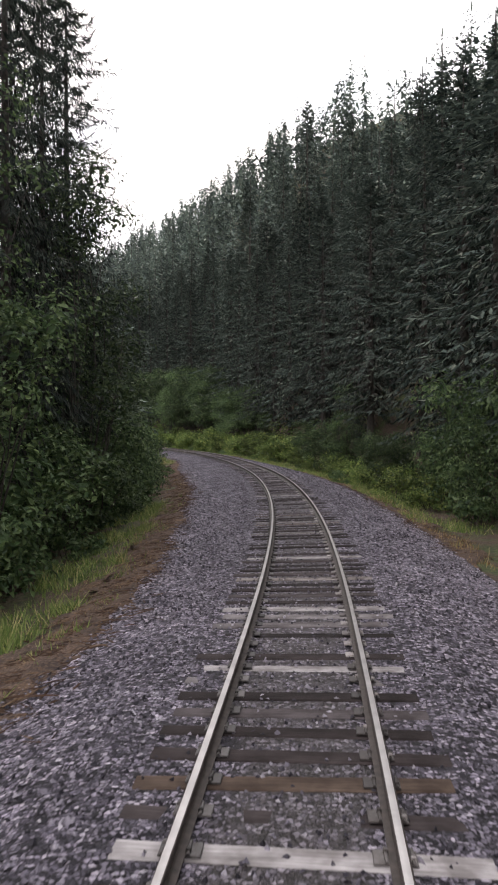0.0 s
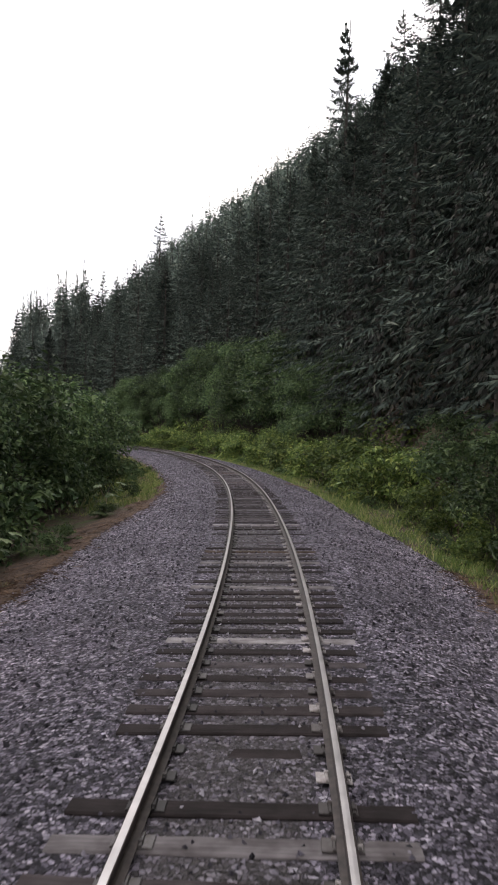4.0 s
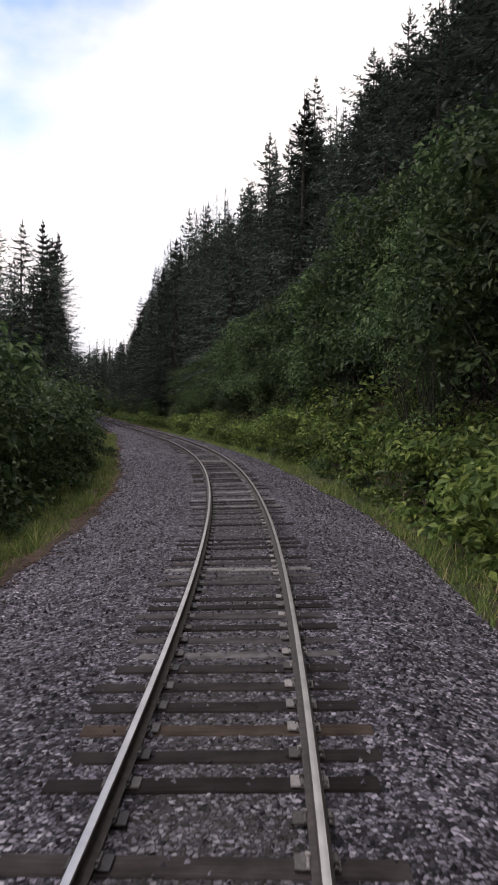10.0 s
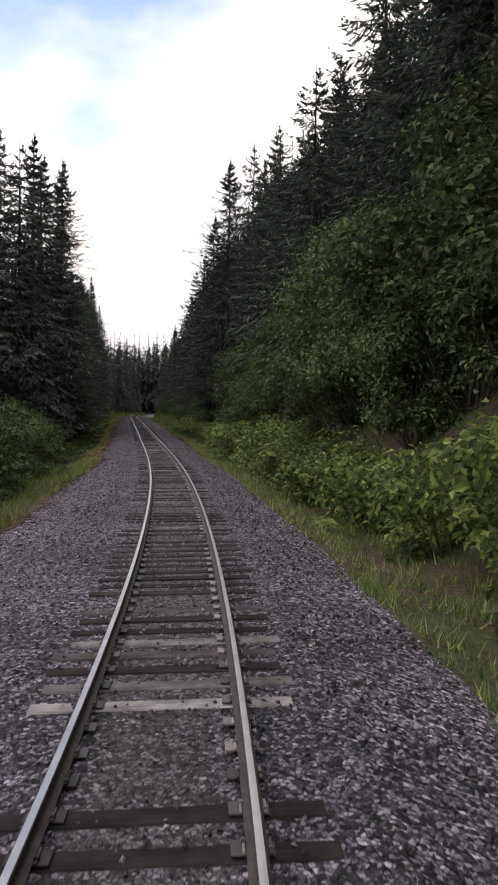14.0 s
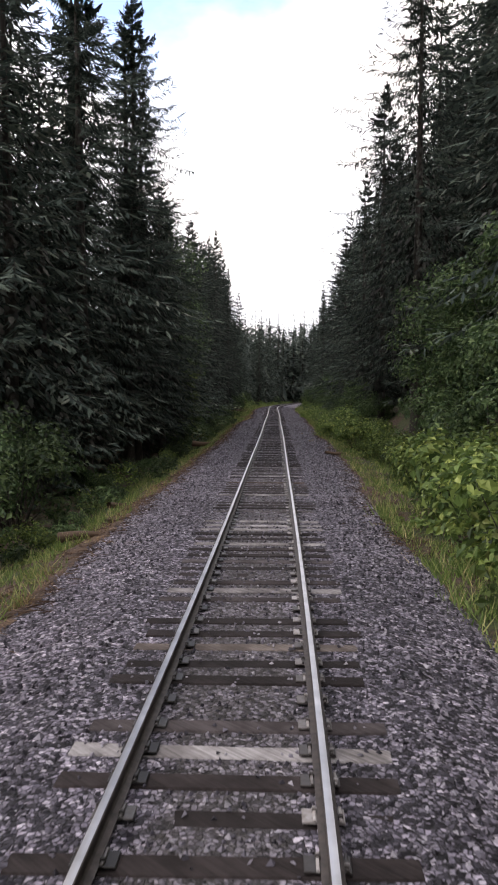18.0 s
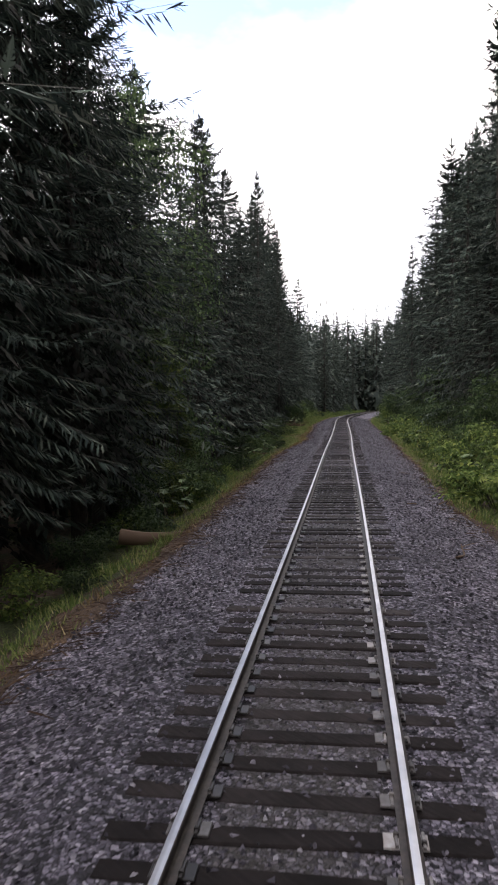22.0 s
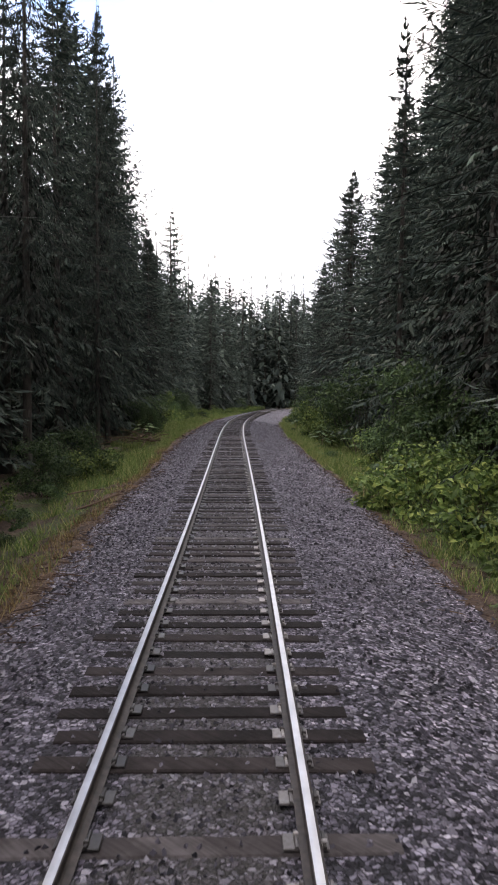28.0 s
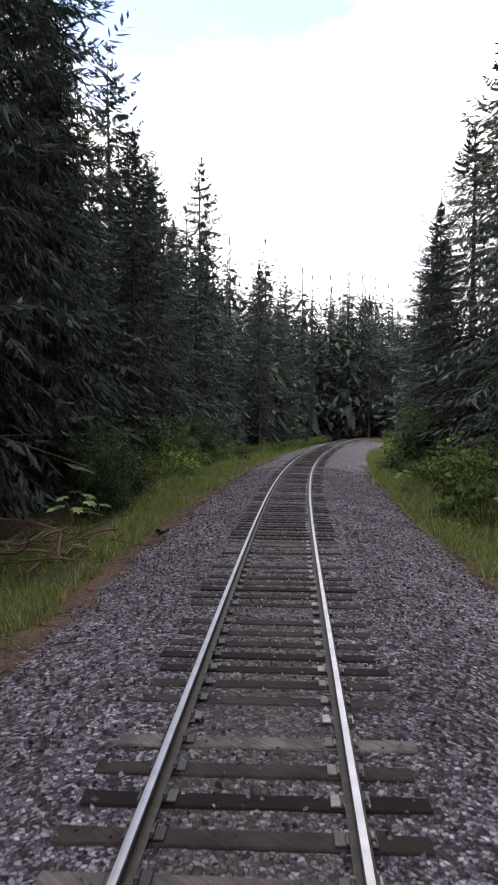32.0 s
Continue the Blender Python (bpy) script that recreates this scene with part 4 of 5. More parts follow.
# the spires that stand out of the forest
SPIRES = [(225.6, -9.2, 29.8), (218.6, -10.9, 26.5), (216, -14.3, 29.2), (214, -18, 30), (205, -12.5, 21), (262, -9.5, 21.5), (290.6, -9.0, 28.3), (268, -9.0, 21.5), (259, -9.3, 22.4), (246, -10, 20),
          (233, -8.6, 19), (300, -7.6, 24), (327, -8.4, 18), (311, -9.0, 25), (306, -13, 25), (333, -9.2, 18.5), (347.3, -12.5, 23.7), (359.7, -11.7, 28.5), (372.2, -8.3, 20.9), (397, -5.9, 20.5), (409.6, -12.5, 27.2), (424.7, -0.6, 25.8), (320, -10, 19),
          (217.8, 8.2, 28.6), (209, 10.2, 26), (203, 10.4, 24.5), (234, 8.6, 27), (273, 9.1, 22.8), (290, 11.6, 30.3), (286, 12.4, 28.6), (268, 9.6, 21.5), (284, 9.2, 20.5), (188, 9.8, 25), (318, 9.4, 21), (324, 9.9, 21.6), (331, 9.3, 19), (338, 8.6, 17), (346, 9, 16.5), (356, 10, 17), (300, 9.8, 20),
          (327, 20, 45), (318, 26, 50), (340, 22, 47), (347, 25, 51), (210.5, 27.6, 52.6), (243, 24.9, 45.2), (235.2, 16.7, 39.4), (249, 15.8, 41.5), (127.6, 33.6, 65.2), (120.5, 11.4, 31.2), (130.5, 11.6, 30.6), (186, 13.4, 34.2), (174, 13.6, 31.5), (231.9, 15.6, 37.3), (122, 25, 52), (107, 27, 48), (98, 24, 47.5), (171, 20, 36.5), (165, 17, 33), (152, 20, 36.5), (142, 16, 31.5), (205, 16, 34), (317, -9.6, 29), (303, -10.5, 27), (311, -9.6, 30), (308, -11.5, 31), (315, -12.5, 32), (321.5, -11, 29), (313, -10.8, 29), (318.5, -13.5, 32), (325, -12.5, 29), (207, -11, 25)]
for s, o, top in SPIRES:
    spruce(s, o, top=top, grade="hero" if abs(o) < 10 else "mid")
spruce(64, -13.2, top=19.5, grade="hero", wide=1.2)
spruce(107.5, 12.1, top=40.2, grade="thin", wide=1.1, label="tall thin spruce standing over the forest")
spruce(291.4, 7.6, top=19.8, grade="thin", wide=1.25, label="thin half-bare spruce with see-through branches")
spruce(257, 9.9, top=27, grade="thin", wide=1.3, label="thin half-bare spruce with see-through branches")
for s, o, top in ((247, 11.5, 27),):
    spruce(s, o, top=top, grade="thin", wide=1.4, label="thin half-bare spruce with see-through branches")
for s, o, top in ((225, -9.6, 28), (216, -10.2, 27), (232, -9.8, 26), (219, -11.5, 30)):
    spruce(s, o, top=top, grade="thin", wide=1.3, label="tall spruce with a loose crown that lets the sky through")
for s, o, top in ((254.5, 8.9, 12), (261, 9.2, 13)):
    spruce(s, o, top=top, grade="hero")
spruce(166, 11, top=30, grade="thin", wide=1.2, label="thin half-bare spruce with see-through branches")
spruce(112, 11, top=31, grade="thin", wide=1.2, label="thin half-bare spruce with see-through branches")

taken = [(s, o) for s, o, _ in SPIRES]
# the crest of the hill
for s in np.arange(150, 238, 3.4):
    o = float(np.interp(s, [150, 205, 236], [24, 22, 18])) + rng.uniform(-2, 2)
    spruce(s, o, top=float(np.interp(s, [150, 165, 180, 204, 236], [44, 41, 39, 40, 36])) + rng.uniform(-3, 2), grade="mid")
    taken.append((s, o))


def free(s, o, gap):
    return all((s - a) ** 2 + (o - b) ** 2 > gap * gap for a, b in taken)


def scatter(count, s0, s1, o0, o1, gap, grade, tall, seed):
    r = np.random.default_rng(seed)
    made = tries = 0
    while made < count and tries < count * 30:
        tries += 1
        s, o = r.uniform(s0, s1), r.uniform(o0, o1)
        if free(s, o, gap):
            taken.append((s, o))
            made += 1
            spruce(s, o, tall=r.uniform(*tall), grade=grade)


scatter(9, 46, 100, 9.2, 11, 3.4, "hero", (22, 29), 1)
scatter(5, 20, 46, 9.8, 12, 3.4, "hero", (19, 24), 2)
scatter(10, 100, 200, 10.5, 12.5, 3.6, "hero", (24, 30), 3)
scatter(6, 200, 300, 9.6, 11.5, 3.4, "hero", (14, 18), 4)
scatter(4, 300, 345, 9.2, 11, 3.4, "hero", (13, 17), 5)
scatter(10, 7, 34, -13, -9.0, 2.2, "hero", (24, 30), 7)
scatter(3, 34, 56, -14, -11, 3.0, "hero", (13, 19), 8)
scatter(8, 205, 300, -11, -8.4, 3.2, "hero", (16, 22), 9)
scatter(4, 300, 350, -12, -9, 3.2, "hero", (14, 19), 10)
scatter(52, 20, 240, 12.0, 23, 4.6, "mid", (24, 30), 6)
scatter(4, 240, 276, 11.5, 17, 3.4, "mid", (14, 19), 12)
scatter(13, 282, 330, 10.5, 17, 3.2, "mid", (27, 35), 14)
scatter(48, 203, 350, -21, -10.8, 2.8, "mid", (20, 27), 11)
scatter(14, 350, 400, -16, -9, 3.0, "mid", (18, 23), 13)

# the woods behind, one mass of simpler trees
FAR = [(spruce_crown(80 + q, 26, 5.8, 0.04, 160, 2, 1.4, 0.30, 0.0, 80, 1.7, 0.34)[:2], spruce_trunk(80 + q, 26, 5)) for q in range(5)]
chunks_c, chunks_t, tones = [], [], []


def woods(count, s0, s1, o0, o1, gap, tall, seed):
    r = np.random.default_rng(seed)
    made = tries = 0
    while made < count and tries < count * 12:
        tries += 1
        s, o = r.uniform(s0, s1), r.uniform(o0, o1)
        if not free(s, o, gap):
            continue
        taken.append((s, o))
        made += 1
        (cv, cf), (tv, tf) = FAR[int(r.integers(5))]
        k = min(r.uniform(*tall), ceiling_of(s, o) - float(ground_height(s, o))) / 26
        w = (0.55 + 0.45 * k) * r.uniform(0.9, 1.15)
        base = place(s, o, float(ground_height(s, o)) - 0.2)
        a = r.uniform(0, 6.28)
        chunks_c.append((rot_z(cv, a) * [w, w, k] + base, cf))
        tones.append(np.full(len(cf), int(r.integers(4 if s < 330 else 2))))
        chunks_t.append((tv * [w, w, k] + base, tf))


def far_hill(count, s0, s1, o0, o1, seed):
    r = np.random.default_rng(seed)
    for q in range(count):
        s, o = r.uniform(s0, s1), r.uniform(o0, o1)
        (cv, cf), k, a = TINY[int(r.integers(4))], r.uniform(17, 25) / 26, r.uniform(0, 6.28)
        chunks_c.append((rot_z(cv, a) * [0.9, 0.9, k] + place(s, o, float(ground_height(s, o)) - 0.2), cf))
        tones.append(np.full(len(cf), int(r.integers(4))))


TINY = [spruce_crown(90 + q, 26, 4.8, 0.03, 66, 1, 1.9, 0.45, 0.0, 30, 2.2, 0.4)[:2] for q in range(4)]
far_hill(760, 110, 440, 40, 108, 31)
woods(24, 20, 130, 12, 24, 4.2, (20, 29), 21)
woods(120, 20, 250, 21, 44, 4.4, (20, 30), 22)
woods(12, 240, 275, 27, 36, 4.0, (18, 24), 30)
woods(64, 275, 345, 13, 34, 3.2, (29, 40), 23)
woods(170, 345, 470, -50, -9.5, 3.2, (25, 32), 24)
woods(80, 345, 450, 9, 40, 3.2, (15, 21), 25)
woods(70, 200, 345, -44, -18, 3.4, (20, 28), 26)
woods(24, -20, 60, -30, -12, 3.2, (20, 27), 27)
woods(60, 424, 480, -14, 12, 2.8, (27, 34), 29)
woods(20, -30, 20, 10, 40, 4.0, (22, 28), 28)
r_crest = np.random.default_rng(33)
for q in range(38):
    # the far crest above the bend
    s, o = r_crest.uniform(312, 352) if q < 22 else r_crest.uniform(270, 294), r_crest.uniform(23, 31)
    (cv, cf), (tv, tf) = FAR[q % 5]
    g = float(ground_height(s, o))
    k, w, base = (53 + 0.9 * (o - 26) + r_crest.uniform(-6, 1) - g) / 26, r_crest.uniform(1.0, 1.3), place(s, o, g - 0.2)
    chunks_c.append((rot_z(cv, r_crest.uniform(0, 6.28)) * [w, w, k] + base, cf))
    tones.append(np.full(len(cf), q % 4))
    chunks_t.append((tv * [w, w, k] + base, tf))
tagged(new("forest", mesh_of("forest", *join(chunks_c), M_WOODS, np.concatenate(tones))), "dense dark green spruce forest covering the hillside", "forest", kind="stuff")
tagged(new("forest_trunks", mesh_of("forest_trunks", *join(chunks_t), M_BARK)), "brown trunks of the spruce forest", "tree trunks", kind="stuff")


def leaf_cloud(r, blobs, count, size, flat=1.0):
    """Folded leaves on the shells of several clumps; blobs: centre and radii."""
    w = np.array([b[3] * b[4] for b in blobs])
    which = r.choice(len(blobs), count, p=w / w.sum())
    B = np.array(blobs)[which]
    d = r.normal(0, 1, (count, 3))
    d /= np.linalg.norm(d, axis=1, keepdims=True)
    d[:, 2] = np.abs(d[:, 2]) * np.where(r.uniform(0, 1, count) < 0.8, 1, -0.6)
    rad = r.uniform(0.55, 1.08, count)[:, None]
    c = B[:, :3] + d * rad * B[:, 3:6]
    nrm = d * flat + r.normal(0, 0.38, (count, 3)) + [0, 0, 0.5]
    nrm /= np.linalg.norm(nrm, axis=1, keepdims=True)
    ax = np.cross(nrm, r.normal(0, 1, (count, 3)))
    ax /= np.linalg.norm(ax, axis=1, keepdims=True) + 1e-9
    ay = np.cross(nrm, ax)
    s = size * r.uniform(0.6, 1.35, (count, 1))
    fold = nrm * s * 0.16
    inner = r.uniform(0, 1, (count, 1)) < 0.12
    c = np.where(inner, B[:, :3] + d * 0.5 * B[:, 3:6], c)
    s = np.where(inner, s * 1.7, s)
    v = np.stack([c - ax * s * 0.5, c + ay * s * 0.3 + fold, c + ax * s * 0.55 - fold * 0.8, c - ay * s * 0.3 + fold], 1).reshape(-1, 3)
    q = 4 * np.arange(count)[:, None]
    return v, np.concatenate([q + [0, 1, 2], q + [0, 2, 3]])


def stems(r, blobs, thick):
    out = []
    for b in blobs:
        foot = np.array([b[0] * 0.25, b[1] * 0.25, -0.2])
        end = np.array(b[:3]) + [0, 0, b[5] * 0.3]
        t = np.linspace(0, 1, 5)[:, None]
        bow = np.array([[r.normal(0, 0.07), r.normal(0, 0.07), 0]]) * np.sin(t * 3.14) * np.linalg.norm(end)
        out.append(tube(foot + (end - foot) * t + bow, thick * (1 - 0.8 * t[:, 0]), 4))
    return join(out)


SHRUBS = {"alder": [], "big": [], "berry": [], "low": [], "tall": [], "sapling": []}


def shrub_template(kind, seed, tall, wide, clumps, leaves, size, mat, name, label):
    r = np.random.default_rng(seed)
    blobs = []
    for q in range(clumps):
        a, d = r.uniform(0, 6.28), wide * r.uniform(0.1, 0.75) ** 0.7
        low = r.uniform(0.14, 0.40) if kind in ("big", "tall") else r.uniform(0.06, 0.28)
        z = tall * (r.uniform(0.36, 0.88) if q % 3 else low) * (1 - 0.3 * d / wide)
        k = r.uniform(0.20, 0.36) if kind in ("big", "tall") else r.uniform(0.26, 0.48)
        blobs.append((d * math.cos(a), d * math.sin(a), z, wide * k, wide * k, min(max(z * 0.95, 0.12 * tall), wide * k * r.uniform(0.7, 1.1))))
    ob = tagged(new(name), label, "bush" if kind != "tall" else "tree", "trackside greenery")
    part("stem", mesh_of("stem", *stems(r, blobs, 0.008 + 0.005 * min(tall, 6)), M_BARK, smooth=True), ob)
    part("foliage", mesh_of("foliage", *leaf_cloud(r, blobs, leaves, size), mat), ob)
    SHRUBS[kind].append((ob, tall))


for q in range(3):
    shrub_template("alder", 200 + q, 4.0, 2.2, 24, 4200, 0.145, M_LEAF, "alder_shrub", "leafy green alder shrub at the forest edge")
for q in range(2):
    shrub_template("big", 210 + q, 9.5, 3.7, 46, 12000, 0.19, M_LEAF, "large_alder_shrub", "large leafy green alder shrub at the forest edge")
for q in range(4):
    shrub_template("berry", 220 + q, 1.7, 1.35, 16, 1500, 0.13, M_LEAF_LIGHT, "salmonberry_bush", "yellow-green salmonberry bush beside the ballast")
for q in range(3):
    shrub_template("low", 240 + q, 0.9, 0.9, 8, 600, 0.12, M_LEAF, "low_shrub", "low green shrub on the grassy verge")
for q in range(2):
    shrub_template("tall", 260 + q, 15, 3.4, 46, 9500, 0.13, M_LEAF, "alder_tree", "tall broad-leaved alder tree with loose branches")


shrub_template("sapling", 270, 9.0, 1.7, 22, 5200, 0.12, M_LEAF_LIGHT, "alder_sapling", "slender yellow-green alder sapling in front of dark spruces")


def shrub(kind, s, o, tall, wide=1.0):
    ob, h = SHRUBS[kind][int(rng.integers(len(SHRUBS[kind])))]
    k = tall / h
    return plant(ob, upright(s, o, 0.05) @ Matrix.Rotation(rng.uniform(0, 6.28), 4, "Z") @ Matrix.Diagonal((k * wide, k * wide, k, 1)))


def hedge(kind, count, s0, s1, o0, o1, tall, seed, wide=1.0):
    r = np.random.default_rng(seed)
    for q in range(count):
        s = s0 + (s1 - s0) * (q + r.uniform(0.1, 0.9)) / count
        o, h = r.uniform(o0, o1), r.uniform(*tall)
        if not (299 < s < 313 and -8.5 < o < 0):
            shrub(kind, s, o, h, wide)


# right of the line
hedge("alder", 9, 38, 75, 7.6, 9.5, (2.5, 4.5), 1)
hedge("berry", 14, 40, 75, 6.4, 7.6, (1.2, 2.0), 2)
hedge("big", 4, 98, 112, 9.6, 10.8, (8.0, 9.5), 3)
hedge("big", 9, 113, 152, 9.8, 11.0, (12.0, 13.5), 4)
hedge("big", 7, 150, 178, 9.4, 10.6, (10.5, 12), 35)
hedge("big", 6, 178, 215, 9.0, 10.2, (8.5, 10), 36)
hedge("alder", 5, 90, 172, 8.8, 9.6, (3.5, 5.0), 34)
hedge("berry", 44, 76, 160, 6.7, 8.3, (2.3, 3.6), 5)
hedge("berry", 22, 160, 200, 5.3, 6.9, (2.0, 3.2), 55)
hedge("alder", 5, 172, 215, 7.6, 8.8, (3, 5), 6)
hedge("berry", 22, 200, 235, 5.4, 7.2, (1.4, 2.4), 7)
hedge("berry", 30, 232, 285, 5.3, 8.4, (1.3, 2.3), 56)
hedge("alder", 5, 236, 285, 8.2, 9.4, (3, 4.6), 57)
hedge("alder", 8, 215, 300, 7.2, 8.4, (2.2, 4.5), 8)
hedge("berry", 10, 262, 340, 6.0, 7.4, (1.2, 1.9), 9)
hedge("low", 30, 40, 330, 4.9, 6.4, (0.5, 1.0), 10)
# left of the line
hedge("alder", 13, 16, 62, -10.0, -8.6, (4.6, 6.2), 11)
hedge("alder", 15, 64, 132, -11.0, -9.7, (6.2, 8.0), 12)
hedge("alder", 9, 66, 135, -13, -10.8, (7.0, 8.4), 13)
hedge("alder", 7, 132, 163, -10.2, -8.9, (6.2, 7.4), 14)
hedge("alder", 8, 163, 204, -10.0, -8.7, (4.8, 6.0), 20)
hedge("alder", 7, 135, 200, -13.5, -11, (6.0, 7.2), 19)
hedge("low", 26, 60, 210, -6.6, -5.4, (0.5, 1.0), 15)
hedge("alder", 16, 204, 345, -8.4, -6.8, (1.6, 3.4), 16)
hedge("low", 34, 190, 350, -6.8, -5.0, (0.5, 1.2), 17)
hedge("berry", 12, 192, 296, -8.0, -6.2, (1.0, 1.9), 58)
hedge("low", 26, 190, 340, -11.5, -7.6, (0.7, 1.5), 59)
hedge("low", 16, 4, 40, -10.5, -7.0, (0.7, 1.4), 60)
hedge("berry", 18, 296, 385, -9.0, -6.4, (1.0, 2.2), 18)
hedge("berry", 12, 340, 405, 5.8, 7.6, (1.4, 2.5), 62)
hedge("alder", 5, 345, 400, 7.4, 8.6, (2.4, 4.0), 63)
hedge("berry", 12, 348, 410, -7.4, -5.6, (1.3, 2.3), 64)
hedge("alder", 5, 318, 352, -9.4, -8.0, (2.6, 4.2), 61)
for kind, s, o, h, w in (("alder", 337, -6.9, 4.2, 0.75), ("alder", 340, -7.2, 4.0, 0.8), ("alder", 315.0, -6.4, 3.4, 0.45), ("berry", 327, -6.3, 1.9, 0.9), ("berry", 330.5, -6.2, 1.6, 1.0), ("berry", 316.6, -6.8, 1.8, 0.7), ("alder", 400, -8.4, 4.2, 1.0), ("alder", 338, 7.4, 5.6, 0.8), ("berry", 315, 6.7, 3.0, 0.8), ("berry", 322, 7.5, 2.8, 0.9),
                         ("alder", 25, 8.4, 5.6, 0.8), ("alder", 29, 8.0, 5.0, 0.8), ("alder", 33, 8.6, 6.2, 0.8), ("alder", 37, 8.2, 4.6, 0.8), ("berry", 33, 6.6, 1.6, 1.0), ("berry", 36, 6.9, 2.0, 1.0), ("alder", 286, 8.2, 5.8, 0.8), ("alder", 290, 8.6, 5.4, 0.8), ("alder", 303, 8.2, 6.2, 0.8), ("alder", 309, 8.0, 5.2, 0.7), ("alder", 251, 8.6, 5.2, 0.8), ("alder", 271, 8.4, 6.8, 0.7), ("berry", 246, 6.3, 2.4, 1.0), ("berry", 240, 6.1, 2.0, 1.0), ("alder", 244, -7.9, 6.6, 0.5), ("alder", 246.5, -8.2, 4.4, 0.7)):
    shrub(kind, s, o, h, w)
for s, o, h, w in ((243.4, 8.8, 5.0, 1.0), (240.5, -7.6, 10.5, 0.9), (242.5, -7.2, 6.0, 1.0), (334, -7.2, 4.5, 0.8)):
    shrub("sapling", s, o, h, w)


# broad-leaved plants among the bushes
def broad_leaf_mesh(seed):
    r = np.random.default_rng(seed)
    lobes = np.array([(0.0, 0.0), (0.12, 0.30), (0.42, 0.52), (0.55, 0.30), (0.95, 0.34), (0.88, 0.12), (1.15, 0.0), (0.88, -0.12), (0.95, -0.34), (0.55, -0.30), (0.42, -0.52), (0.12, -0.30)])
    v, f = [], []
    for q in range(15):
        a, size = r.uniform(0, 6.28), r.uniform(0.22, 0.42)
        reach, high = r.uniform(0.15, 0.75), r.uniform(0.55, 1.25)
        x, y = lobes[:, 0] - 0.5, lobes[:, 1]
        z = -0.35 * x * x - 0.3 * y * y - 0.25 * x + r.normal(0, 0.02, 12)
        p = np.stack([reach + size * x, size * y, high + size * z], -1)
        n = len(v) * 12
        v.append(rot_z(p, a))
        f += [(n, n + k, n + k + 1) for k in range(1, 11)]
    stem = [tube(np.array([(0, 0, -0.1), (0.05 * math.cos(b), 0.05 * math.sin(b), 0.6), (0.3 * math.cos(b), 0.3 * math.sin(b), 1.05)]), np.array([0.016, 0.012, 0.006]), 4) for b in (0.5, 2.6, 4.5)]
    return mesh_of("leaves", np.concatenate(v), np.array(f), M_BROAD), mesh_of("stem", *join(stem), M_TWIG, smooth=True)


BROAD = []
for q in range(3):
    ob = tagged(new("broad_leaved_plant"), "low plant with large pale green lobed leaves", "plant", "trackside greenery")
    lm, sm = broad_leaf_mesh(350 + q)
    part("leaves", lm, ob)
    part("stem", sm, ob)
    BROAD.append(ob)
for q in range(62):
    s = rng.uniform(226, 290) if q < 26 else rng.uniform(60, 200) if q < 50 else rng.uniform(290, 350)
    o = rng.uniform(5.2, 7.4) if q % 5 else -rng.uniform(6.0, 7.6)
    if s < 160 and o > 0:
        o += 0.9
    plant(BROAD[q % 3], upright(s, o, 0.03) @ Matrix.Rotation(rng.uniform(0, 6.28), 4, "Z") @ Matrix.Scale(rng.uniform(0.8, 1.35), 4))
for s, o, h in ((18, -9.0, 17), (32, -9.5, 20), (36, -11.5, 16), (61, 9.0, 9), (131, 8.2, 13.5), (148, 9.5, 15)):
    shrub("tall", s, o, h)
shrub("tall", 246, -9.4, 26, 0.68)
shrub("tall", 242, -9.8, 24, 0.6)

# ---- ferns ----
def fern_mesh(seed):
    r = np.random.default_rng(seed)
    tri = []
    for q in range(11):
        a, ln = r.uniform(0, 6.28), r.uniform(0.5, 0.95)
        t = np.linspace(0.1, 1, 10)
        p = np.stack([ln * t, 0 * t, ln * (0.95 * t - 0.85 * t * t)], -1)
        w = ln * 0.26 * np.sin(np.clip(t * 1.15, 0, 1) * 3.0) + 0.015
        for sg in (-1, 1):
            tip = p + np.stack([0.05 + 0 * t, sg * w, -0.15 * w], -1)
            tri.append(rot_z(np.stack([p - [0.03, 0, 0], p + [0.03, 0, 0], tip], 1), a))
    v = np.concatenate(tri).reshape(-1, 3)
    return mesh_of("fronds", v, np.arange(len(v)).reshape(-1, 3), M_FERN)


FERNS = []
for q in range(3):
    ob = tagged(new("fern"), "bright green fern with arching fronds on the verge", "fern", "verge ferns")
    part("fronds", fern_mesh(300 + q), ob)
    FERNS.append(ob)
for q in range(110):
    s = rng.uniform(35, 340)
    o = rng.uniform(4.6, 6.6) if rng.uniform() < 0.7 else -rng.uniform(5.4, 7.6)
    k = rng.uniform(0.7, 1.3)
    plant(FERNS[q % 3], upright(s, o, 0.03) @ Matrix.Rotation(rng.uniform(0, 6.28), 4, "Z") @ Matrix.Scale(k, 4))

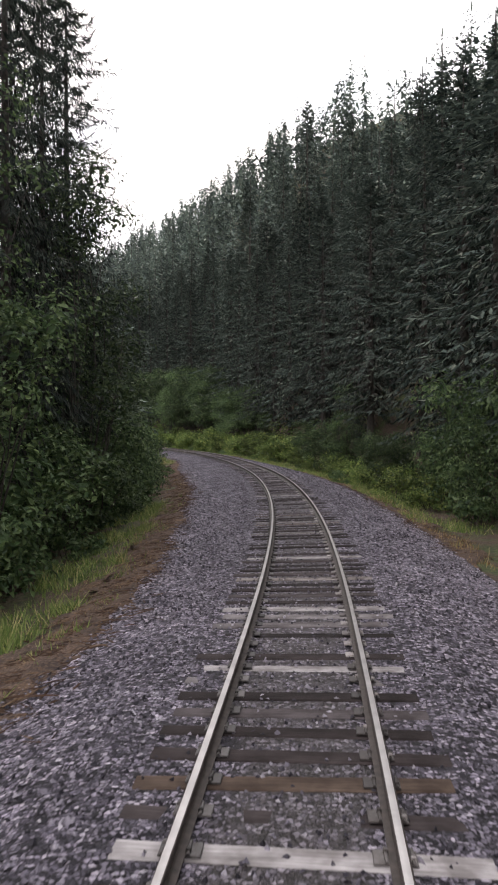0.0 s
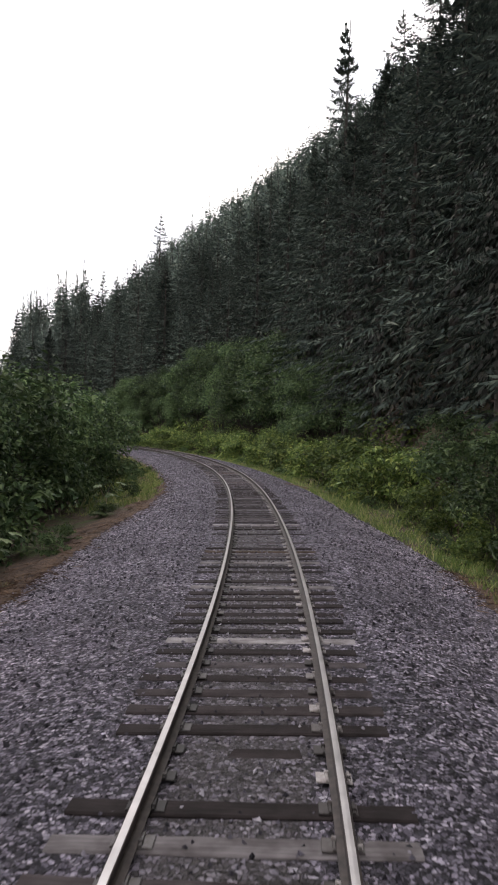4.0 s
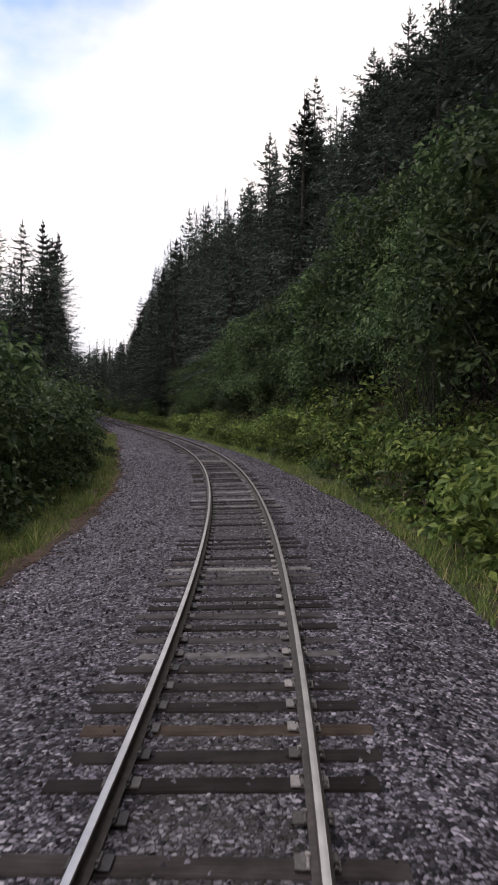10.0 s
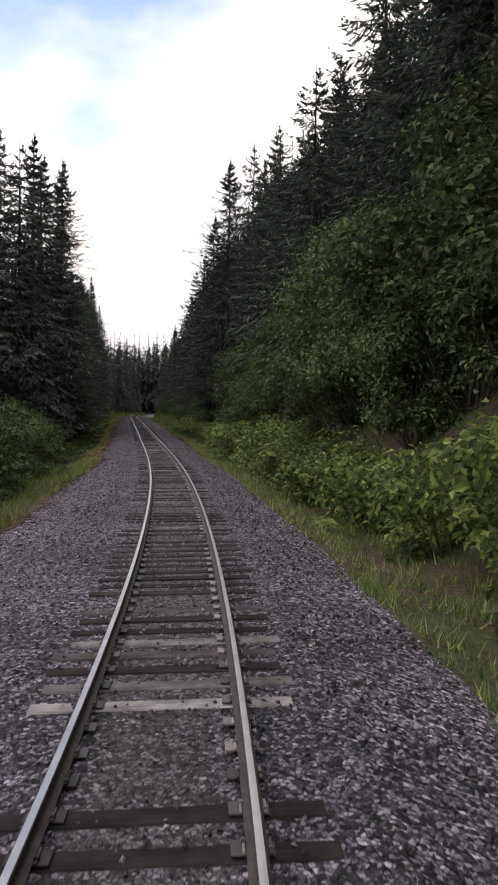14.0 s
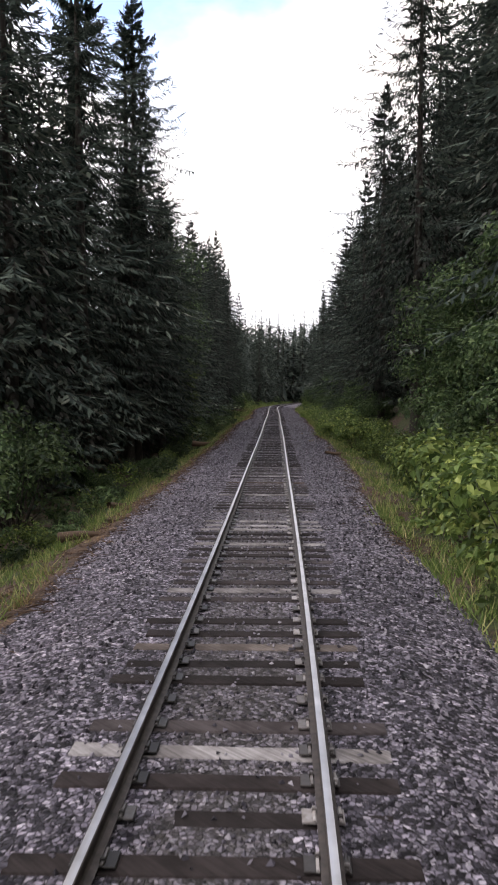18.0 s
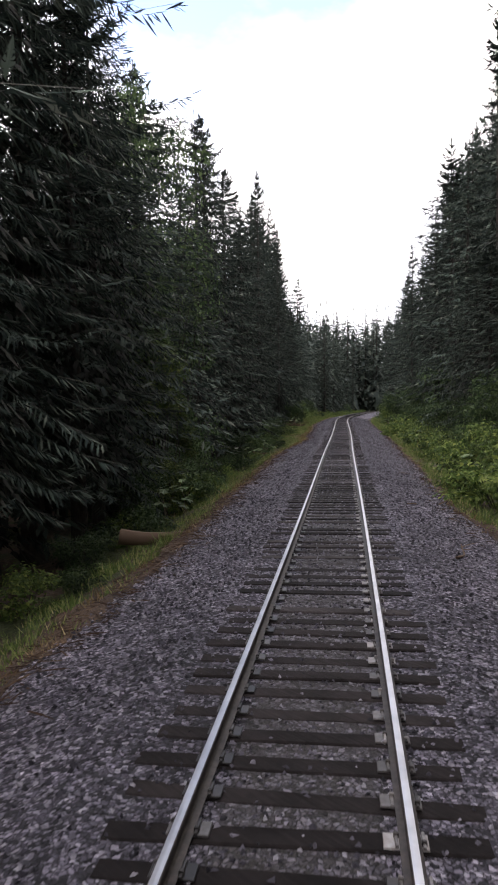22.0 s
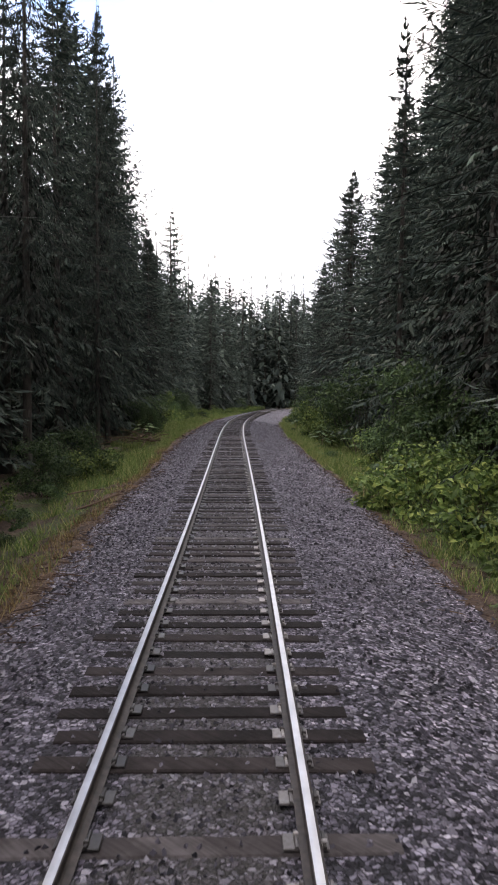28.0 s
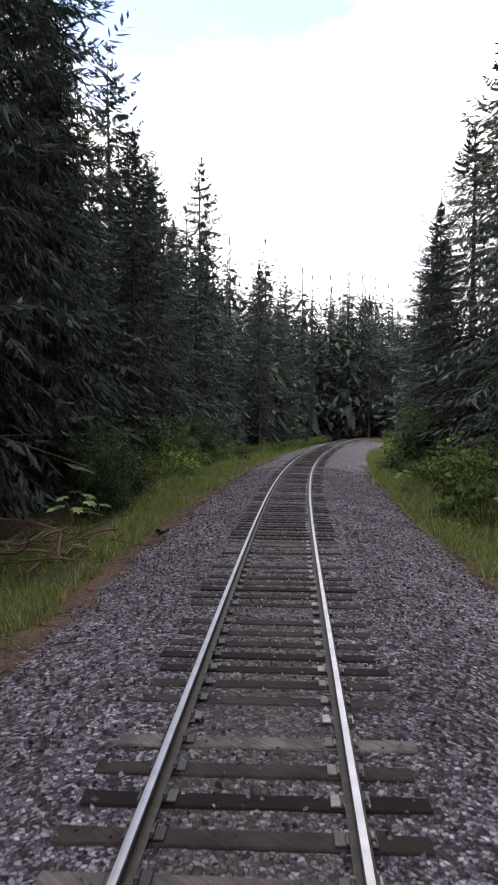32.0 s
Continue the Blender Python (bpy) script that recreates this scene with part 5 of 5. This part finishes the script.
# ---- grass on the verges ----
def grass(count, per, s0, s1, side, reach, tall, seed, off=0.0):
    r = np.random.default_rng(seed)
    s = r.uniform(s0, s1, count)
    x = reach * r.uniform(0, 1, count) ** 1.25 - 0.12 + off
    o = edge_right(s) + x if side > 0 else -edge_left(s) - x
    s, o = np.repeat(s, per) + r.normal(0, 0.13, count * per), np.repeat(o, per) + r.normal(0, 0.13, count * per)
    h = np.repeat(r.uniform(*tall, count), per) * r.uniform(0.6, 1.2, count * per)
    # patches with bare ground between them
    patch = np.sin(s * 0.9 + seed) + np.sin(s * 2.3 + o * 1.7) + 0.8 * np.sin(s * 0.31 + o * 2.9 + seed) + r.normal(0, 0.5, len(s))
    keep = patch > (-0.55 if tall[1] < 0.58 else -1.5)
    s, o, h = s[keep], o[keep], h[keep] * np.clip(0.8 + 0.2 * patch[keep], 0.5, 1.2)
    b = place(s, o, ground_height(s, o) - 0.03)
    a = r.uniform(0, 6.28, len(s))
    wx, wy = 0.011 * np.cos(a), 0.011 * np.sin(a)
    lean = r.normal(0, 0.45, (len(s), 2)) * h[:, None]
    v = np.stack([b + np.stack([wx, wy, 0 * wx], -1) * 1.3, b - np.stack([wx, wy, 0 * wx], -1) * 1.3, b + np.concatenate([lean, h[:, None]], 1)], 1)
    return v.reshape(-1, 3), np.arange(len(s) * 3).reshape(-1, 3)


gr = [grass(4600, 18, 25, 345, 1, 3.0, (0.12, 0.5), 1, 0.1), grass(700, 18, 4, 40, -1, 2.4, (0.15, 0.5), 2, 1.2), grass(2800, 18, 78, 190, -1, 4.2, (0.15, 0.6), 4, 0.4), grass(1500, 18, 186, 290, -1, 2.6, (0.12, 0.45), 5, 0.75), grass(1900, 20, 285, 375, -1, 4.0, (0.2, 0.6), 6, 0.5), grass(900, 16, 60, 230, 1, 1.0, (0.15, 0.35), 3), grass(700, 14, 186, 352, -1, 0.9, (0.08, 0.25), 8, 0.1), grass(120, 14, 4, 40, -1, 1.0, (0.08, 0.25), 9, 0.1), grass(700, 16, 225, 345, 1, 0.8, (0.1, 0.3), 10, -0.05), grass(2200, 20, 284, 372, 1, 4.2, (0.2, 0.6), 11, 0.1), grass(1500, 20, 290, 375, -1, 4.4, (0.2, 0.6), 12, 0.6)]
tagged(new("verge_grass", mesh_of("verge_grass", *join(gr), M_GRASS)), "green and straw-coloured grass along the verges", "grass", kind="stuff")

straw = [grass(420, 16, 186, 262, -1, 0.9, (0.08, 0.28), 21, 0.1), grass(520, 16, 258, 305, -1, 0.8, (0.1, 0.34), 22, 0.05), grass(160, 16, 305, 350, -1, 0.5, (0.08, 0.25), 23, 0.0), grass(300, 14, 128, 168, -1, 0.8, (0.08, 0.25), 24, 0.0),
         grass(260, 14, 18, 60, 1, 0.9, (0.1, 0.3), 25, 0.0), grass(420, 14, 228, 330, 1, 0.6, (0.08, 0.28), 26, -0.05), grass(200, 14, 6, 60, -1, 1.2, (0.06, 0.2), 27, 0.2)]
tagged(new("dry_grass", mesh_of("dry_grass", *join(straw), M_STRAW)), "straw-coloured dry grass at the ballast's edge", "grass", kind="stuff")

# ---- bare brown soil at the bed's edge ----
def soil_band(s0, s1, side, wide, seed, inner=1.2):
    r = np.random.default_rng(seed)
    ss = np.arange(s0, s1, 0.22)
    n = len(ss)
    fade = np.clip(np.minimum(ss - s0, s1 - ss) / 4, 0.05, 1)
    ragged = 1 + 0.35 * np.sin(ss * 0.7 + seed) + 0.25 * np.sin(ss * 1.9) + r.normal(0, 0.14, n)
    rows = []
    for k, x in enumerate((-0.30, -0.05, 0.2, 0.45, 0.7, 0.9, 1.0)):
        d = x * np.where(x < 0, inner, wide) * fade * np.clip(ragged if k in (0, 5, 6) else 1 + 0.3 * (ragged - 1), 0.3, 1.9)
        o = (edge_right(ss) + d) if side > 0 else -(edge_left(ss) + d)
        g = np.where(d < 0, bed_height(ss, o), ground_height(ss, o))
        rows.append(place(ss, o, g + (0.035 if 0 < k < 6 else -0.03) + r.normal(0, 0.018, n)))
    v = np.concatenate(rows)
    i = np.arange(n - 1)
    f = np.concatenate([np.stack([k * n + i, k * n + i + 1, (k + 1) * n + i + 1, (k + 1) * n + i], -1) for k in range(6)])
    return v, f


bands = [soil_band(4, 60, -1, 1.5, 1, 1.5), soil_band(58, 88, -1, 1.3, 2, 0.7), soil_band(92, 132, -1, 0.9, 3, 0.7), soil_band(128, 172, -1, 1.0, 10, 0.7), soil_band(182, 262, -1, 1.4, 4, 0.6),
         soil_band(258, 352, -1, 1.0, 5, 1.0), soil_band(294, 318, -1, 1.5, 9, 1.6), soil_band(18, 62, 1, 0.8, 6, 0.9), soil_band(196, 232, 1, 0.9, 7, 0.7), soil_band(228, 345, 1, 0.45, 8, 0.7)]
tagged(new("ground_soil_bank", mesh_of("ground_soil_bank", *join(bands), M_SOIL, smooth=True)), "reddish-brown soil and needle litter at the ballast's edge", "soil", kind="structure")

# ---- litter of needles and twigs along the edges of the bed ----
def litter(count, s0, s1, side, seed):
    r = np.random.default_rng(seed)
    s = r.uniform(s0, s1, count)
    x = r.normal(0.25, 0.4, count)
    o = edge_right(s) + x if side > 0 else -edge_left(s) - x
    e = 0.5 * (np.sign(side * o - np.where(side > 0, edge_right(s), edge_left(s))) + 1)
    z = np.where(e > 0, ground_height(s, o), bed_height(s, o)) + 0.012
    c = place(s, o, z)
    a, ln, w = r.uniform(0, 6.28, count), r.uniform(0.05, 0.3, count), r.uniform(0.006, 0.02, count)
    d = np.stack([np.cos(a), np.sin(a), r.uniform(-0.1, 0.2, count)], -1)
    p = np.stack([-np.sin(a), np.cos(a), 0 * a], -1) * w[:, None]
    up = np.array([0, 0, 1.0]) * w[:, None]
    v = np.stack([c - d * ln[:, None] - p, c - d * ln[:, None] + p, c + d * ln[:, None] + up, c + up * 1.6], 1).reshape(-1, 3)
    q = 4 * np.arange(count)[:, None]
    return v, np.concatenate([q + [0, 1, 3], q + [1, 2, 3], q + [2, 0, 3]])


li = [litter(6000, 5, 60, -1, 1), litter(4000, 60, 190, -1, 2), litter(7000, 190, 350, -1, 3), litter(2500, 20, 62, 1, 4), litter(7000, 190, 345, 1, 5), litter(4000, 186, 300, -1, 6)]
tagged(new("needle_litter", mesh_of("needle_litter", *join(li), M_LITTER)), "brown needle litter and twigs at the bed's edge", "litter", kind="stuff")


# ---- logs, sticks and a brush pile ----
def branch_mesh(seed, length, thick, twigs):
    r = np.random.default_rng(seed)
    t = np.linspace(0, 1, 9)[:, None]
    p = np.concatenate([length * (t - 0.5), 0.06 * length * np.sin(t * 4 + r.uniform(0, 6)), 0.03 * length * np.sin(t * 5 + r.uniform(0, 6)) + thick], 1)
    out = [tube(p, thick * (1 - 0.6 * t[:, 0]), 6)]
    for q in range(twigs):
        k = r.integers(2, 8)
        d = np.array([r.uniform(0.2, 0.7), r.choice([-1, 1]) * r.uniform(0.4, 0.9), r.uniform(0.0, 0.6)]) * length * r.uniform(0.12, 0.3)
        u = np.linspace(0, 1, 5)[:, None]
        out.append(tube(p[k] + d * u + np.array([[0, 0, -0.15]]) * u * u * length * 0.2, thick * 0.4 * (1 - 0.8 * u[:, 0]), 4))
    return join(out)


def stick(s, o, length, thick, yaw, seed, twigs=2, name="fallen_branch", label="weathered fallen branch lying by the ballast"):
    ob = tagged(new(name), label, "branch" if name == "fallen_branch" else "log")
    bark = mesh_of("wood", *branch_mesh(seed, length, thick, twigs), M_TWIG, smooth=True)
    part("wood", bark, ob)
    inside = -float(edge_left(s)) < o < float(edge_right(s))
    x, y, z = place(s, o, float(bed_height(np.float64(s), np.float64(o))) if inside else float(ground_height(s, o)))
    ob.matrix_basis = Matrix.Translation((x, y, z)) @ Matrix.Rotation(turn_at(s) + radians(yaw), 4, "Z")


LOG = ("log", "dark old log stub lying at the bed's edge")
stick(193.2, -4.3, 1.3, 0.14, 20, 1, 0, *LOG)
stick(200.4, -4.9, 1.2, 0.12, 60, 2, 0, *LOG)
stick(215.2, 3.4, 0.9, 0.11, 15, 3, 0, *LOG)
stick(228.2, -4.6, 2.2, 0.23, -4, 4, 0, "log", "reddish fallen log at the forest edge")
stick(302, -7.3, 4.2, 0.06, 35, 5, 5)
stick(224.2, 2.6, 1.4, 0.03, 75, 6)
stick(280, -3.5, 3.6, 0.035, 62, 7, 3)
stick(283.5, -4.3, 2.8, 0.03, 40, 8, 2)
stick(196.5, -4.2, 2.4, 0.04, 80, 9)
stick(10.6, -2.9, 0.5, 0.02, 50, 10, 1)
stick(219, 3.1, 2.2, 0.025, 60, 11)
stick(169, 2.9, 1.5, 0.03, 110, 12)
stick(84.5, 3.3, 2.6, 0.035, 120, 13, 3)
stick(281.5, 4.1, 1.6, 0.04, 120, 14)
stick(297, -3.3, 1.8, 0.025, 30, 15, 4)
stick(309, -4.6, 2.2, 0.08, 30, 16, 2)
stick(304, -6.4, 3.4, 0.04, 10, 17, 5)
stick(307, -7.2, 3.8, 0.035, -25, 18, 6)
stick(232.5, 3.3, 1.3, 0.025, 70, 19)
stick(322.9, -0.3, 1.3, 0.028, 80, 20, 3)
stick(303.2, 0.55, 0.5, 0.02, 20, 21, 1)
stick(301.5, 1.75, 0.7, 0.022, 60, 22, 2)
stick(260.9, 3.5, 1.7, 0.03, 75, 23, 4)
stick(237.9, 3.6, 0.9, 0.022, 110, 24, 2)
stick(241.0, 2.8, 0.6, 0.02, 40, 25, 1)
stick(230.6, 2.05, 0.8, 0.02, 130, 26, 1)
stick(310.0, -3.4, 0.7, 0.09, 70, 27, 0, *LOG)
stick(312.8, -2.8, 1.0, 0.03, 60, 28, 3)
stick(99.5, 3.6, 1.8, 0.03, 60, 29, 3)
stick(93, 3.7, 1.4, 0.025, 110, 30, 2)
stick(18, -4.6, 1.5, 0.035, 80, 31, 3)
stick(27, -5.2, 1.9, 0.04, 70, 32, 3)
stick(302.3, -4.3, 1.7, 0.025, 50, 33, 4)
stick(303.4, -3.9, 1.5, 0.022, 110, 34, 3)
stick(301.6, -4.8, 1.9, 0.025, 15, 35, 5)
stick(308.6, -3.9, 1.2, 0.03, 75, 36, 1)
pile = tagged(new("brush_pile"), "pile of dry grey dead branches at the forest edge", "brush pile")
for q in range(14):
    ob = part("branch", mesh_of("branch", *branch_mesh(400 + q, rng.uniform(1.5, 3.0), 0.02, 6), M_TWIG, smooth=True), pile)
    ob.matrix_basis = Matrix.Translation((rng.uniform(-1.2, 1.2), rng.uniform(-0.8, 0.8), rng.uniform(0.0, 0.8))) @ Matrix.Rotation(rng.uniform(0, 6.28), 4, "Z") @ Matrix.Rotation(rng.uniform(-0.7, 0.3), 4, "Y")
pile.matrix_basis = upright(268, -6.4, 0.0)
heap = tagged(new("brush_pile"), "low heap of dry brown twigs on the grassy verge", "brush pile")
for q in range(26):
    ob = part("branch", mesh_of("branch", *branch_mesh(440 + q, rng.uniform(1.4, 3.4), rng.uniform(0.018, 0.045), 7), M_TWIG, smooth=True), heap)
    ob.matrix_basis = Matrix.Translation((rng.uniform(-1.6, 1.6), rng.uniform(-2.4, 2.4), rng.uniform(0.1, 0.6))) @ Matrix.Rotation(rng.uniform(0, 6.28), 4, "Z") @ Matrix.Rotation(rng.uniform(-0.5, 0.2), 4, "Y")
heap.matrix_basis = upright(307.6, -6.1, -0.22)

# the templates have served
for ob in [t[0] for lib in (LIBRARY, SHRUBS) for kind in lib.values() for t in kind] + FERNS + BROAD:
    for child in list(ob.children):
        bpy.data.objects.remove(child)
    bpy.data.objects.remove(ob)
